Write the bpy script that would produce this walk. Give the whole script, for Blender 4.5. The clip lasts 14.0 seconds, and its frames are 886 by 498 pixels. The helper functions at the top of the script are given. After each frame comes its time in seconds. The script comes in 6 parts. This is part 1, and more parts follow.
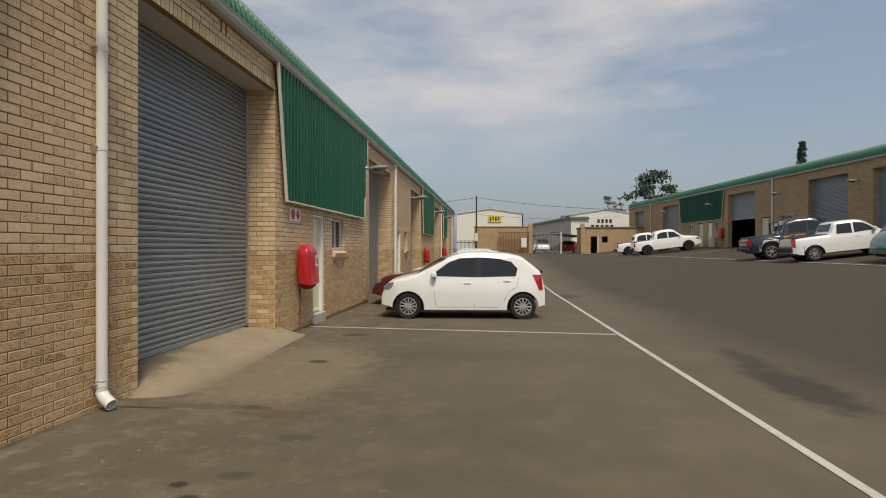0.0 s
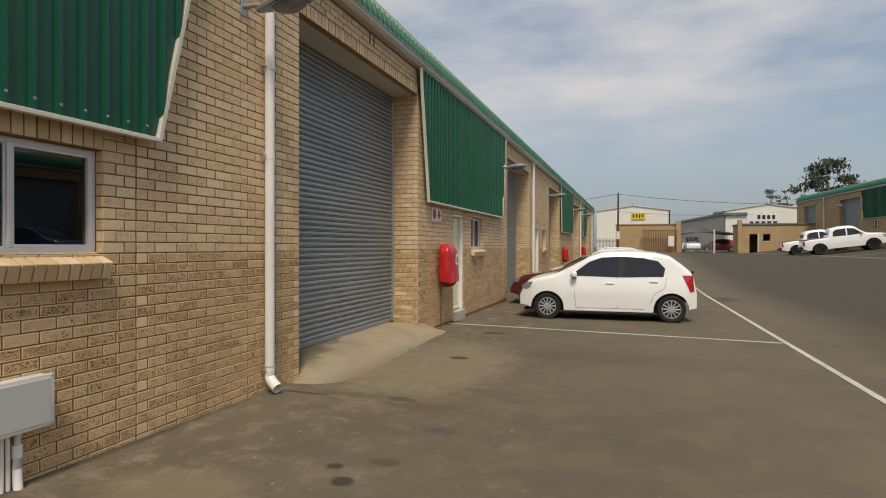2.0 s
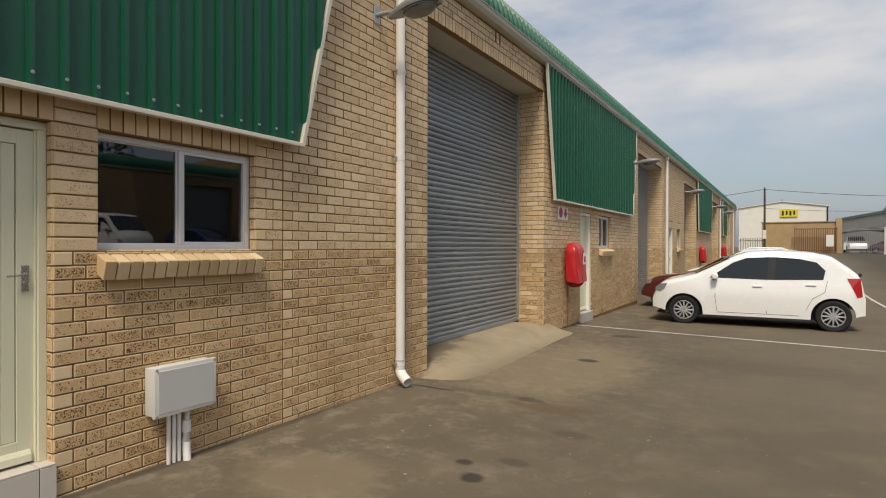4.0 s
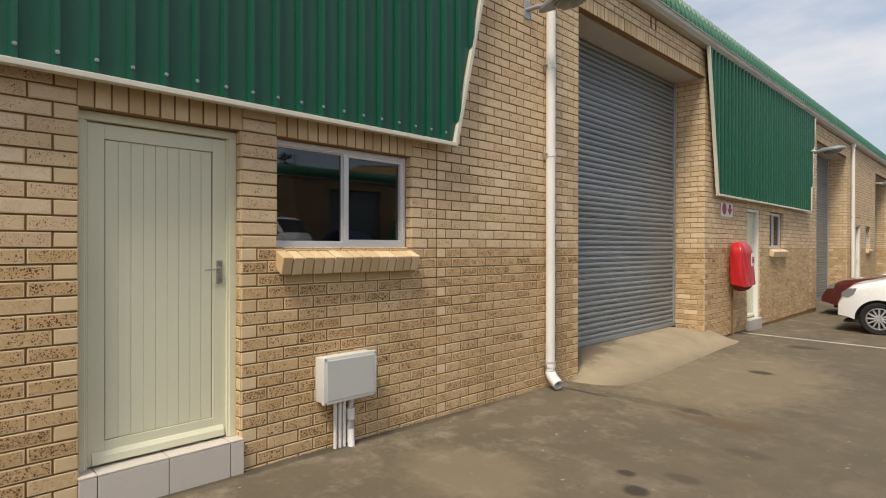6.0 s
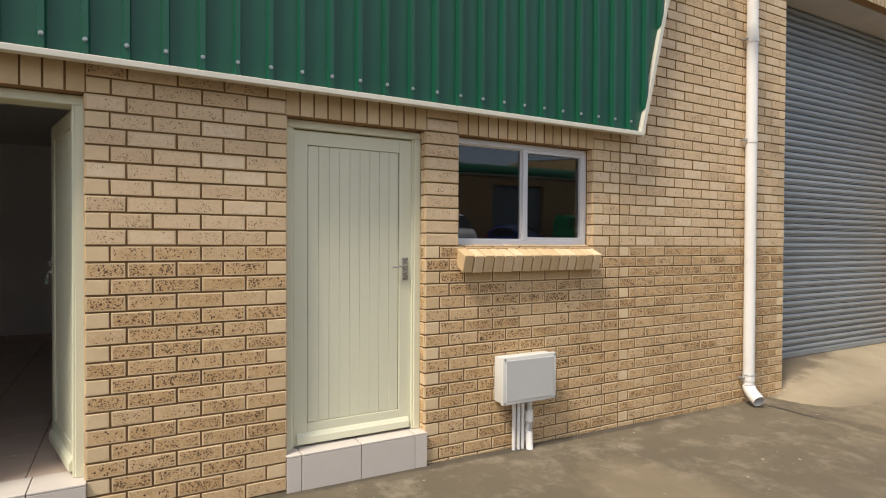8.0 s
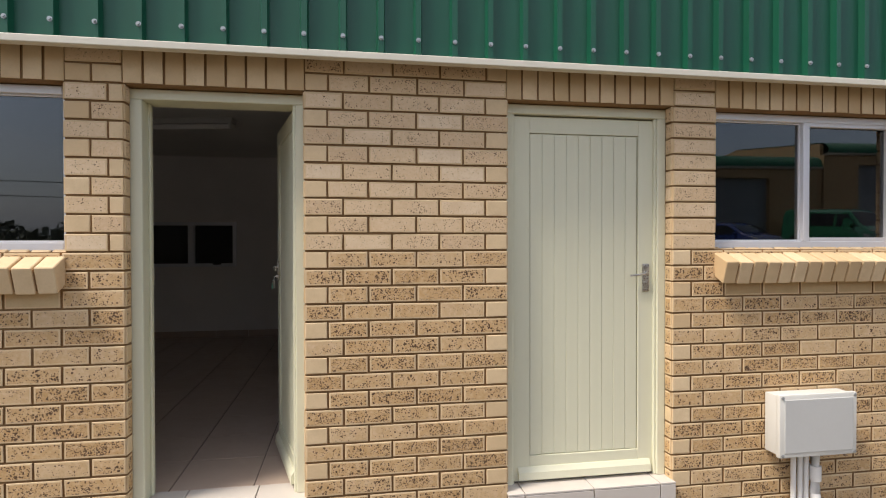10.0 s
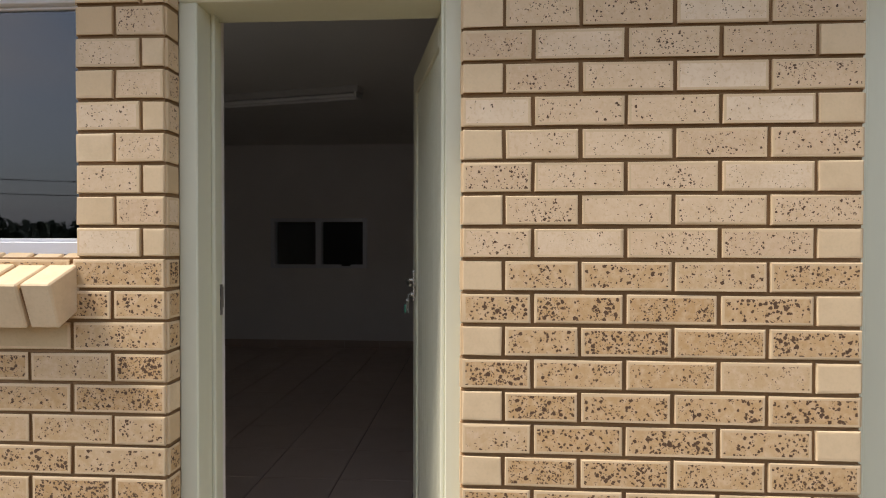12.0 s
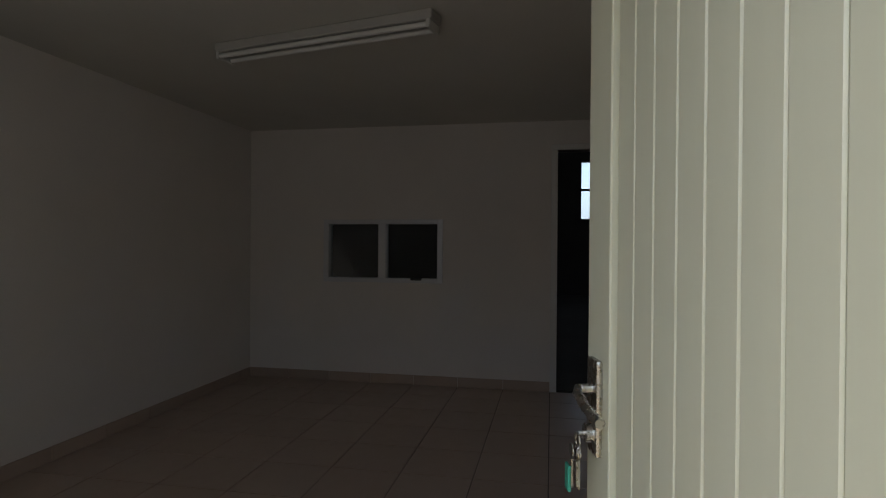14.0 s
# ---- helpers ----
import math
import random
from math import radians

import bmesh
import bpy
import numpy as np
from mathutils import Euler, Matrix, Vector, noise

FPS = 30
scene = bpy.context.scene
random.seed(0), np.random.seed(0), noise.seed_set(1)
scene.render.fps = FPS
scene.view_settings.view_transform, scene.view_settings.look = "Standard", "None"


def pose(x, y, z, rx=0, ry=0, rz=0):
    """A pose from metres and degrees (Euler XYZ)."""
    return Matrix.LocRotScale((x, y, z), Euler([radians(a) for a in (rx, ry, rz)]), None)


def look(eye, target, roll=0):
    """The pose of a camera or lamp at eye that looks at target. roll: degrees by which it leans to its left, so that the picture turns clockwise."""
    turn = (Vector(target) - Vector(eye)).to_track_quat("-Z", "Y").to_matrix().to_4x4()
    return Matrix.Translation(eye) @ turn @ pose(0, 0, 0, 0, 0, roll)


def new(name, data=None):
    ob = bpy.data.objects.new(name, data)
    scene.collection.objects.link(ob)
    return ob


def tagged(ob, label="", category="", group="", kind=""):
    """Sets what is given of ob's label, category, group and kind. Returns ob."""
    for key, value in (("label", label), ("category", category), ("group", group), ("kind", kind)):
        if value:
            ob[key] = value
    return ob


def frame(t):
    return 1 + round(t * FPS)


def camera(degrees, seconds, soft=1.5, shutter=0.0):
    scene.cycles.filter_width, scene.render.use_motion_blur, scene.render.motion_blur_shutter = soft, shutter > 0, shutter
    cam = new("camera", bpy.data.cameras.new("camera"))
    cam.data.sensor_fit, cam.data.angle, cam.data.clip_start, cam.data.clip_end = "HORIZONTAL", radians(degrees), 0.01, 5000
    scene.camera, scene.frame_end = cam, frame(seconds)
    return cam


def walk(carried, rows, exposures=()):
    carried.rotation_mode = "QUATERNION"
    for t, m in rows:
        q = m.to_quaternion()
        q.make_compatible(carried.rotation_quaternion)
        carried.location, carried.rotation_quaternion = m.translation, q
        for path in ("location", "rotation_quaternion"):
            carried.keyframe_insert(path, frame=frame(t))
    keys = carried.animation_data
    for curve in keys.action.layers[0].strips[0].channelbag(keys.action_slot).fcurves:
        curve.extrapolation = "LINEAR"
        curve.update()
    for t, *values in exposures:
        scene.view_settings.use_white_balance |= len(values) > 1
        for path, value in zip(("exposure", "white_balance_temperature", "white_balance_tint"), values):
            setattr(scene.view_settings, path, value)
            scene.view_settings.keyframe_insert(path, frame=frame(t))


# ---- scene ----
cam = camera(76.0, 14.0, soft=1.1)
PATH = [
    (0, (3.716, 0.22, 1.433), (3.545, 2.213, 1.429), 0.1),
    (0.5, (3.69, 0.262, 1.415), (3.405, 2.242, 1.411), -0.1),
    (1, (3.695, 0.231, 1.427), (3.29, 2.19, 1.422), 0.1),
    (1.5, (3.682, 0.238, 1.428), (3.16, 2.169, 1.422), 0.1),
    (2, (3.676, 0.222, 1.433), (3.036, 2.117, 1.424), 0.1),
    (4.5, (3.592, 0.242, 1.404), (2.464, 1.893, 1.396), 0.1),
    (5, (3.559, 0.238, 1.4), (2.33, 1.816, 1.391), 0.1),
    (5.5, (3.511, 0.235, 1.391), (2.193, 1.74, 1.383), 0.1),
    (6, (3.486, 0.229, 1.383), (2.073, 1.643, 1.378), 0.1),
    (6.5, (3.456, 0.232, 1.382), (1.944, 1.541, 1.375), 0.1),
    (7, (3.4, 0.235, 1.385), (1.807, 1.444, 1.376), 0.1),
    (7.2, (3.384, 0.224, 1.397), (1.758, 1.389, 1.384), 0.2),
    (9.3, (3.041, 0.181, 1.409), (1.13, 0.768, 1.386), 0.0),
    (9.5, (2.975, 0.184, 1.412), (1.044, 0.706, 1.39), 0.0),
    (10, (2.743, 0.195, 1.419), (0.772, 0.529, 1.395), -0.1),
    (10.5, (2.492, 0.176, 1.407), (0.495, 0.296, 1.381), -0.1),
    (11, (2.174, 0.128, 1.424), (0.174, 0.117, 1.396), -0.0),
    (11.5, (1.821, 0.091, 1.418), (-0.177, 0.017, 1.391), 0.1),
    (12, (1.454, 0.036, 1.425), (-0.542, -0.083, 1.396), 0.1),
    (12.5, (1.089, -0.055, 1.437), (-0.904, -0.216, 1.408), 0.3),
    (13, (0.681, -0.123, 1.44), (-1.307, -0.345, 1.413), 0.4),
    (13.5, (0.369, -0.176, 1.455), (-1.607, -0.485, 1.426), 0.2),
    (14, (0.003, -0.264, 1.453), (-1.963, -0.640, 1.439), 0.4),
]
walk(cam, [(t, look(eye, target, roll)) for t, eye, target, roll in PATH],
     exposures=[(0, -0.03, 7130, 10), (2, 0.05, 7160, 10), (5, 0.31, 7120, 10), (7.2, 0.63, 6980, 11), (9.5, 0.83, 6760, 13), (11, 0.84, 6680, 14), (12.5, 1.03, 6540, 14), (13.0, 1.16, 6560, 14), (13.5, 1.57, 6400, 11), (14, 1.92, 6440, 10)])

# ---- world, sun, exposure ----
SUN = Vector((0.19, -0.49, 0.84)).normalized()
world = bpy.data.worlds.new("sky")
scene.world = world
world.use_nodes = True
wn, wl = world.node_tree.nodes, world.node_tree.links
wn.clear()
w_out = wn.new("ShaderNodeOutputWorld")
w_bg = wn.new("ShaderNodeBackground")
w_sky = wn.new("ShaderNodeTexSky")
w_sky.sky_type = "NISHITA"
w_sky.sun_disc = False
w_sky.sun_elevation = math.asin(SUN.z)
w_sky.sun_rotation = math.atan2(SUN.x, SUN.y)
w_sky.dust_density = 3.0
w_sky.air_density = 1.2
w_bg.inputs[1].default_value = 0.13
# thin broken cloud and a pale haze band near the horizon
w_co = wn.new("ShaderNodeTexCoord")
w_map = wn.new("ShaderNodeMapping")
w_map.inputs["Scale"].default_value = (1.3, 1.3, 4.2)
w_map.inputs["Location"].default_value = (0.35, 0.2, 0.1)
w_noise = wn.new("ShaderNodeTexNoise")
w_noise.inputs["Scale"].default_value = 1.5
w_noise.inputs["Detail"].default_value = 6.0
w_noise.inputs["Roughness"].default_value = 0.52
w_ramp = wn.new("ShaderNodeValToRGB")
w_ramp.color_ramp.elements[0].position = 0.44
w_ramp.color_ramp.elements[1].position = 0.62
w_sep = wn.new("ShaderNodeSeparateXYZ")
w_up = wn.new("ShaderNodeMapRange")
w_up.inputs["From Min"].default_value = 0.10
w_up.inputs["From Max"].default_value = 0.26
w_mul = wn.new("ShaderNodeMath")
w_mul.operation = "MULTIPLY"
w_mul2 = wn.new("ShaderNodeMath")
w_mul2.operation = "MULTIPLY"
w_mul2.inputs[1].default_value = 0.8
w_mix = wn.new("ShaderNodeMix")
w_mix.data_type = "RGBA"
w_mix.inputs["B"].default_value = (5.0, 5.0, 5.3, 1)
w_grey = wn.new("ShaderNodeMix")
w_grey.data_type = "RGBA"
w_grey.inputs[0].default_value = 0.55
w_grey.inputs["B"].default_value = (2.25, 2.9, 4.0, 1)
wl.new(w_co.outputs["Generated"], w_map.inputs[0])
wl.new(w_map.outputs[0], w_noise.inputs["Vector"])
wl.new(w_noise.outputs[0], w_ramp.inputs[0])
wl.new(w_co.outputs["Generated"], w_sep.inputs[0])
wl.new(w_sep.outputs[2], w_up.inputs[0])
wl.new(w_ramp.outputs[0], w_mul.inputs[0])
wl.new(w_up.outputs[0], w_mul.inputs[1])
wl.new(w_mul.outputs[0], w_mul2.inputs[0])
wl.new(w_sky.outputs[0], w_grey.inputs["A"])
wl.new(w_grey.outputs["Result"], w_mix.inputs["A"])
wl.new(w_mul2.outputs[0], w_mix.inputs[0])
wl.new(w_mix.outputs["Result"], w_bg.inputs[0])
wl.new(w_bg.outputs[0], w_out.inputs[0])

sun = new("sun", bpy.data.lights.new("sun", "SUN"))
sun.data.energy = 2.6
sun.data.angle = radians(13.0)
sun.data.color = (1.0, 0.95, 0.86)
sun.matrix_world = look(SUN * 50, (0, 0, 0))


# ---- materials ----
def node(nt, kind, **values):
    n = nt.nodes.new(kind)
    for key, value in values.items():
        n.inputs[key.replace("_", " ")].default_value = value
    return n


def rgb(c):
    return (c[0], c[1], c[2], 1.0)


def mixed(nt, fac, a, b, blend="MIX"):
    m = nt.nodes.new("ShaderNodeMix")
    m.data_type, m.blend_type = "RGBA", blend
    for socket, value in ((m.inputs[0], fac), (m.inputs["A"], a), (m.inputs["B"], b)):
        if isinstance(value, bpy.types.NodeSocket):
            nt.links.new(value, socket)
        elif isinstance(value, (int, float)):
            socket.default_value = value
        else:
            socket.default_value = rgb(value)
    return m.outputs["Result"]


def ranged(nt, source, a, b, lo=0.0, hi=1.0):
    m = nt.nodes.new("ShaderNodeMapRange")
    nt.links.new(source, m.inputs[0])
    for i, v in ((1, a), (2, b), (3, lo), (4, hi)):
        m.inputs[i].default_value = v
    return m.outputs[0]


def noised(nt, vector, scale, detail=4.0, rough=0.55, stretch=None):
    if stretch:
        m = nt.nodes.new("ShaderNodeMapping")
        m.inputs["Scale"].default_value = stretch
        nt.links.new(vector, m.inputs[0])
        vector = m.outputs[0]
    n = node(nt, "ShaderNodeTexNoise", Scale=scale, Detail=detail, Roughness=rough)
    nt.links.new(vector, n.inputs["Vector"])
    return n.outputs[0]


def shell(name):
    mat = bpy.data.materials.new(name)
    mat.use_nodes = True
    nt = mat.node_tree
    bsdf = nt.nodes["Principled BSDF"]
    geo = nt.nodes.new("ShaderNodeNewGeometry")
    return mat, nt, bsdf, geo


def bumped(nt, bsdf, height, strength, distance):
    b = node(nt, "ShaderNodeBump", Strength=strength, Distance=distance)
    nt.links.new(height, b.inputs["Height"])
    nt.links.new(b.outputs[0], bsdf.inputs["Normal"])


def plain(name, base, rough=0.5, metal=0.0, vary=0.12, grain=40.0, bump=0.05, dirt=0.0, coat=0.0, stretch=None):
    """A painted, moulded or metal surface with fine grain and broad wear."""
    mat, nt, bsdf, geo = shell(name)
    big = noised(nt, geo.outputs["Position"], 1.3, 5, 0.6, stretch)
    fine = noised(nt, geo.outputs["Position"], grain, 4, 0.6, stretch)
    dark = tuple(v * (1 - vary) for v in base)
    light = tuple(min(0.95, v * (1 + vary * 0.6)) for v in base)
    col = mixed(nt, ranged(nt, big, 0.3, 0.7), dark, light)
    col = mixed(nt, ranged(nt, fine, 0.35, 0.75, 0, 0.35), col, dark)
    if dirt:
        spot = noised(nt, geo.outputs["Position"], 5.0, 8, 0.7)
        col = mixed(nt, ranged(nt, spot, 0.55, 0.75, 0, dirt), col, (0.13, 0.105, 0.075))
    nt.links.new(col, bsdf.inputs["Base Color"])
    nt.links.new(ranged(nt, fine, 0.3, 0.7, rough * 0.85, min(1, rough * 1.15)), bsdf.inputs["Roughness"])
    bsdf.inputs["Metallic"].default_value = metal
    bsdf.inputs["Coat Weight"].default_value = coat
    bsdf.inputs["Coat Roughness"].default_value = 0.06
    if bump:
        bumped(nt, bsdf, fine, bump, 0.004)
    return mat


def brick_material(name, random_socket):
    """Cream to tan face brick with dark manganese specks, fewer above the change of batch."""
    mat, nt, bsdf, geo = shell(name)
    if random_socket == "object":
        rnd = nt.nodes.new("ShaderNodeObjectInfo").outputs["Random"]
    else:
        rnd = geo.outputs["Random Per Island"]
    pos = geo.outputs["Position"]
    ramp = nt.nodes.new("ShaderNodeValToRGB")
    nt.links.new(rnd, ramp.inputs[0])
    stops = [(0.0, (0.50, 0.29, 0.135)), (0.25, (0.58, 0.365, 0.185)), (0.55, (0.66, 0.45, 0.255)), (0.8, (0.73, 0.535, 0.34)), (1.0, (0.76, 0.60, 0.42))]
    ramp.color_ramp.elements[0].position, ramp.color_ramp.elements[1].position = 0.0, 1.0
    ramp.color_ramp.elements[0].color, ramp.color_ramp.elements[1].color = rgb(stops[0][1]), rgb(stops[-1][1])
    for p, c in stops[1:-1]:
        ramp.color_ramp.elements.new(p).color = rgb(c)
    sep = nt.nodes.new("ShaderNodeSeparateXYZ")
    nt.links.new(pos, sep.inputs[0])
    low = ranged(nt, sep.outputs[2], 1.372, 1.384, 1.0, 0.0)
    col = mixed(nt, ranged(nt, noised(nt, pos, 13.0, 4), 0.35, 0.7, 0, 0.6), ramp.outputs[0], (0.50, 0.30, 0.12))
    col = mixed(nt, ranged(nt, sep.outputs[2], 1.372, 1.384, 0.0, 0.42), col, (0.74, 0.60, 0.42))
    col = mixed(nt, ranged(nt, low, 0, 1, 0, 0.6), col, (0.50, 0.315, 0.135))
    col = mixed(nt, ranged(nt, noised(nt, pos, 48.0, 5, 0.65), 0.45, 0.70, 0, 0.45), col, (0.74, 0.57, 0.39))
    col = mixed(nt, ranged(nt, noised(nt, pos, 85.0, 4, 0.6), 0.52, 0.72, 0, 0.4), col, (0.50, 0.30, 0.12))
    # specks: amount differs from brick to brick
    shift = nt.nodes.new("ShaderNodeVectorMath")
    shift.operation = "ADD"
    nt.links.new(pos, shift.inputs[0])
    mul = nt.nodes.new("ShaderNodeVectorMath")
    mul.operation = "SCALE"
    mul.inputs[0].default_value = (17.0, 31.0, 23.0)
    nt.links.new(rnd, mul.inputs["Scale"])
    nt.links.new(mul.outputs[0], shift.inputs[1])
    wobble = noised(nt, shift.outputs[0], 55.0, 3, 0.6)
    amount = nt.nodes.new("ShaderNodeMath")
    amount.operation = "MULTIPLY"
    nt.links.new(ranged(nt, rnd, 0.0, 1.0, 1.1, 0.55), amount.inputs[0])
    nt.links.new(ranged(nt, noised(nt, shift.outputs[0], 14.0, 3, 0.6), 0.32, 0.68, 0.35, 1.15), amount.inputs[1])
    ragged = nt.nodes.new("ShaderNodeVectorMath")
    ragged.operation = "ADD"
    nt.links.new(shift.outputs[0], ragged.inputs[0])
    wob3 = node(nt, "ShaderNodeTexNoise", Scale=110.0, Detail=3.0)
    nt.links.new(shift.outputs[0], wob3.inputs["Vector"])
    wob_s = nt.nodes.new("ShaderNodeVectorMath")
    wob_s.operation = "SCALE"
    wob_s.inputs["Scale"].default_value = 0.011
    nt.links.new(wob3.outputs["Color"], wob_s.inputs[0])
    nt.links.new(wob_s.outputs[0], ragged.inputs[1])
    mask = None
    for scale, share, size, upper, lower in ((80.0, 0.60, 0.44, 0.20, 1.0), (42.0, 0.24, 0.36, 0.14, 1.0), (135.0, 0.62, 0.50, 0.55, 0.95), (235.0, 0.60, 0.48, 0.6, 0.7)):
        vor = node(nt, "ShaderNodeTexVoronoi", Scale=scale)
        nt.links.new(ragged.outputs[0], vor.inputs["Vector"])
        pick = nt.nodes.new("ShaderNodeSeparateColor")
        nt.links.new(vor.outputs["Color"], pick.inputs[0])
        batch = nt.nodes.new("ShaderNodeMath")
        batch.operation = "MULTIPLY"
        nt.links.new(amount.outputs[0], batch.inputs[0])
        nt.links.new(ranged(nt, low, 0, 1, upper, lower), batch.inputs[1])
        cut = ranged(nt, batch.outputs[0], 0.0, 1.0, 1.0, 1.0 - share)
        over = nt.nodes.new("ShaderNodeMath")
        over.operation = "SUBTRACT"
        nt.links.new(pick.outputs[0], over.inputs[0])
        nt.links.new(cut, over.inputs[1])
        radius = ranged(nt, over.outputs[0], 0.0, 0.22, 0.0, size)
        gap = nt.nodes.new("ShaderNodeMath")
        gap.operation = "SUBTRACT"
        nt.links.new(radius, gap.inputs[0])
        nt.links.new(vor.outputs["Distance"], gap.inputs[1])
        one = ranged(nt, gap.outputs[0], -0.02, 0.06)
        if mask is None:
            mask = one
        else:
            both = nt.nodes.new("ShaderNodeMath")
            both.operation = "MAXIMUM"
            nt.links.new(mask, both.inputs[0])
            nt.links.new(one, both.inputs[1])
            mask = both.outputs[0]
    col = mixed(nt, mask, col, mixed(nt, wobble, (0.046, 0.024, 0.011), (0.150, 0.076, 0.033)))
    dusty = noised(nt, pos, 1.1, 6, 0.65)
    col = mixed(nt, ranged(nt, dusty, 0.5, 0.8, 0, 0.22), col, (0.30, 0.22, 0.13))
    nt.links.new(col, bsdf.inputs["Base Color"])
    bsdf.inputs["Roughness"].default_value = 0.78
    fine = noised(nt, pos, 160.0, 3)
    hgt = mixed(nt, mask, fine, (0.0, 0.0, 0.0))
    bumped(nt, bsdf, hgt, 0.13, 0.003)
    return mat


def cream_material(name, base, source):
    """Smooth cream brick, paler and browner from piece to piece, weather-stained."""
    mat, nt, bsdf, geo = shell(name)
    rnd = nt.nodes.new("ShaderNodeObjectInfo").outputs["Random"] if source == "object" else geo.outputs["Random Per Island"]
    pos = geo.outputs["Position"]
    col = mixed(nt, rnd, tuple(v * f for v, f in zip(base, (0.84, 0.77, 0.68))), tuple(v * 1.06 for v in base))
    col = mixed(nt, ranged(nt, noised(nt, pos, 11.0, 6, 0.65), 0.45, 0.75, 0, 0.45), col, tuple(v * f for v, f in zip(base, (0.72, 0.66, 0.58))))
    col = mixed(nt, ranged(nt, noised(nt, pos, 130.0, 3, 0.6), 0.5, 0.75, 0, 0.25), col, tuple(v * 0.7 for v in base))
    nt.links.new(col, bsdf.inputs["Base Color"])
    bsdf.inputs["Roughness"].default_value = 0.78
    bumped(nt, bsdf, noised(nt, pos, 120.0, 4, 0.6), 0.1, 0.003)
    return mat


def far_brick_material(name):
    """Brickwork too far off to tell brick from brick."""
    mat, nt, bsdf, geo = shell(name)
    co = nt.nodes.new("ShaderNodeTexCoord")
    sw = nt.nodes.new("ShaderNodeMapping")
    sw.inputs["Rotation"].default_value = (radians(90), 0, radians(90))
    nt.links.new(co.outputs["Object"], sw.inputs[0])
    sep = nt.nodes.new("ShaderNodeSeparateXYZ")
    nt.links.new(co.outputs["Object"], sep.inputs[0])
    comb = nt.nodes.new("ShaderNodeCombineXYZ")
    nt.links.new(sep.outputs[1], comb.inputs[0])
    nt.links.new(sep.outputs[2], comb.inputs[1])
    b = nt.nodes.new("ShaderNodeTexBrick")
    nt.links.new(comb.outputs[0], b.inputs["Vector"])
    for key, value in (("Scale", 1.0), ("Brick Width", 0.232), ("Row Height", 0.0838), ("Mortar Size", 0.006)):
        b.inputs[key].default_value = value
    b.inputs["Color1"].default_value = rgb((0.42, 0.27, 0.135))
    b.inputs["Color2"].default_value = rgb((0.52, 0.37, 0.20))
    b.inputs["Mortar"].default_value = rgb((0.22, 0.16, 0.10))
    big = noised(nt, geo.outputs["Position"], 0.6, 6, 0.6)
    col = mixed(nt, ranged(nt, big, 0.4, 0.75, 0, 0.4), b.outputs[0], (0.30, 0.19, 0.10))
    nt.links.new(col, bsdf.inputs["Base Color"])
    bsdf.inputs["Roughness"].default_value = 0.85
    return mat


def blot(nt, pos, cx, cy, ax, ay, deep, edge):
    """A ragged oval spot on the ground: its centre, half-lengths and depth of stain."""
    sub = nt.nodes.new("ShaderNodeVectorMath")
    sub.operation = "SUBTRACT"
    nt.links.new(pos, sub.inputs[0])
    sub.inputs[1].default_value = (cx, cy, 0)
    sc = nt.nodes.new("ShaderNodeVectorMath")
    sc.operation = "MULTIPLY"
    nt.links.new(sub.outputs[0], sc.inputs[0])
    sc.inputs[1].default_value = (1 / ax, 1 / ay, 0)
    ln = nt.nodes.new("ShaderNodeVectorMath")
    ln.operation = "LENGTH"
    nt.links.new(sc.outputs[0], ln.inputs[0])
    add = nt.nodes.new("ShaderNodeMath")
    nt.links.new(ln.outputs["Value"], add.inputs[0])
    nt.links.new(ranged(nt, edge, 0.2, 0.8, -0.45, 0.45), add.inputs[1])
    return ranged(nt, add.outputs[0], 0.65, 1.15, deep, 0.0)


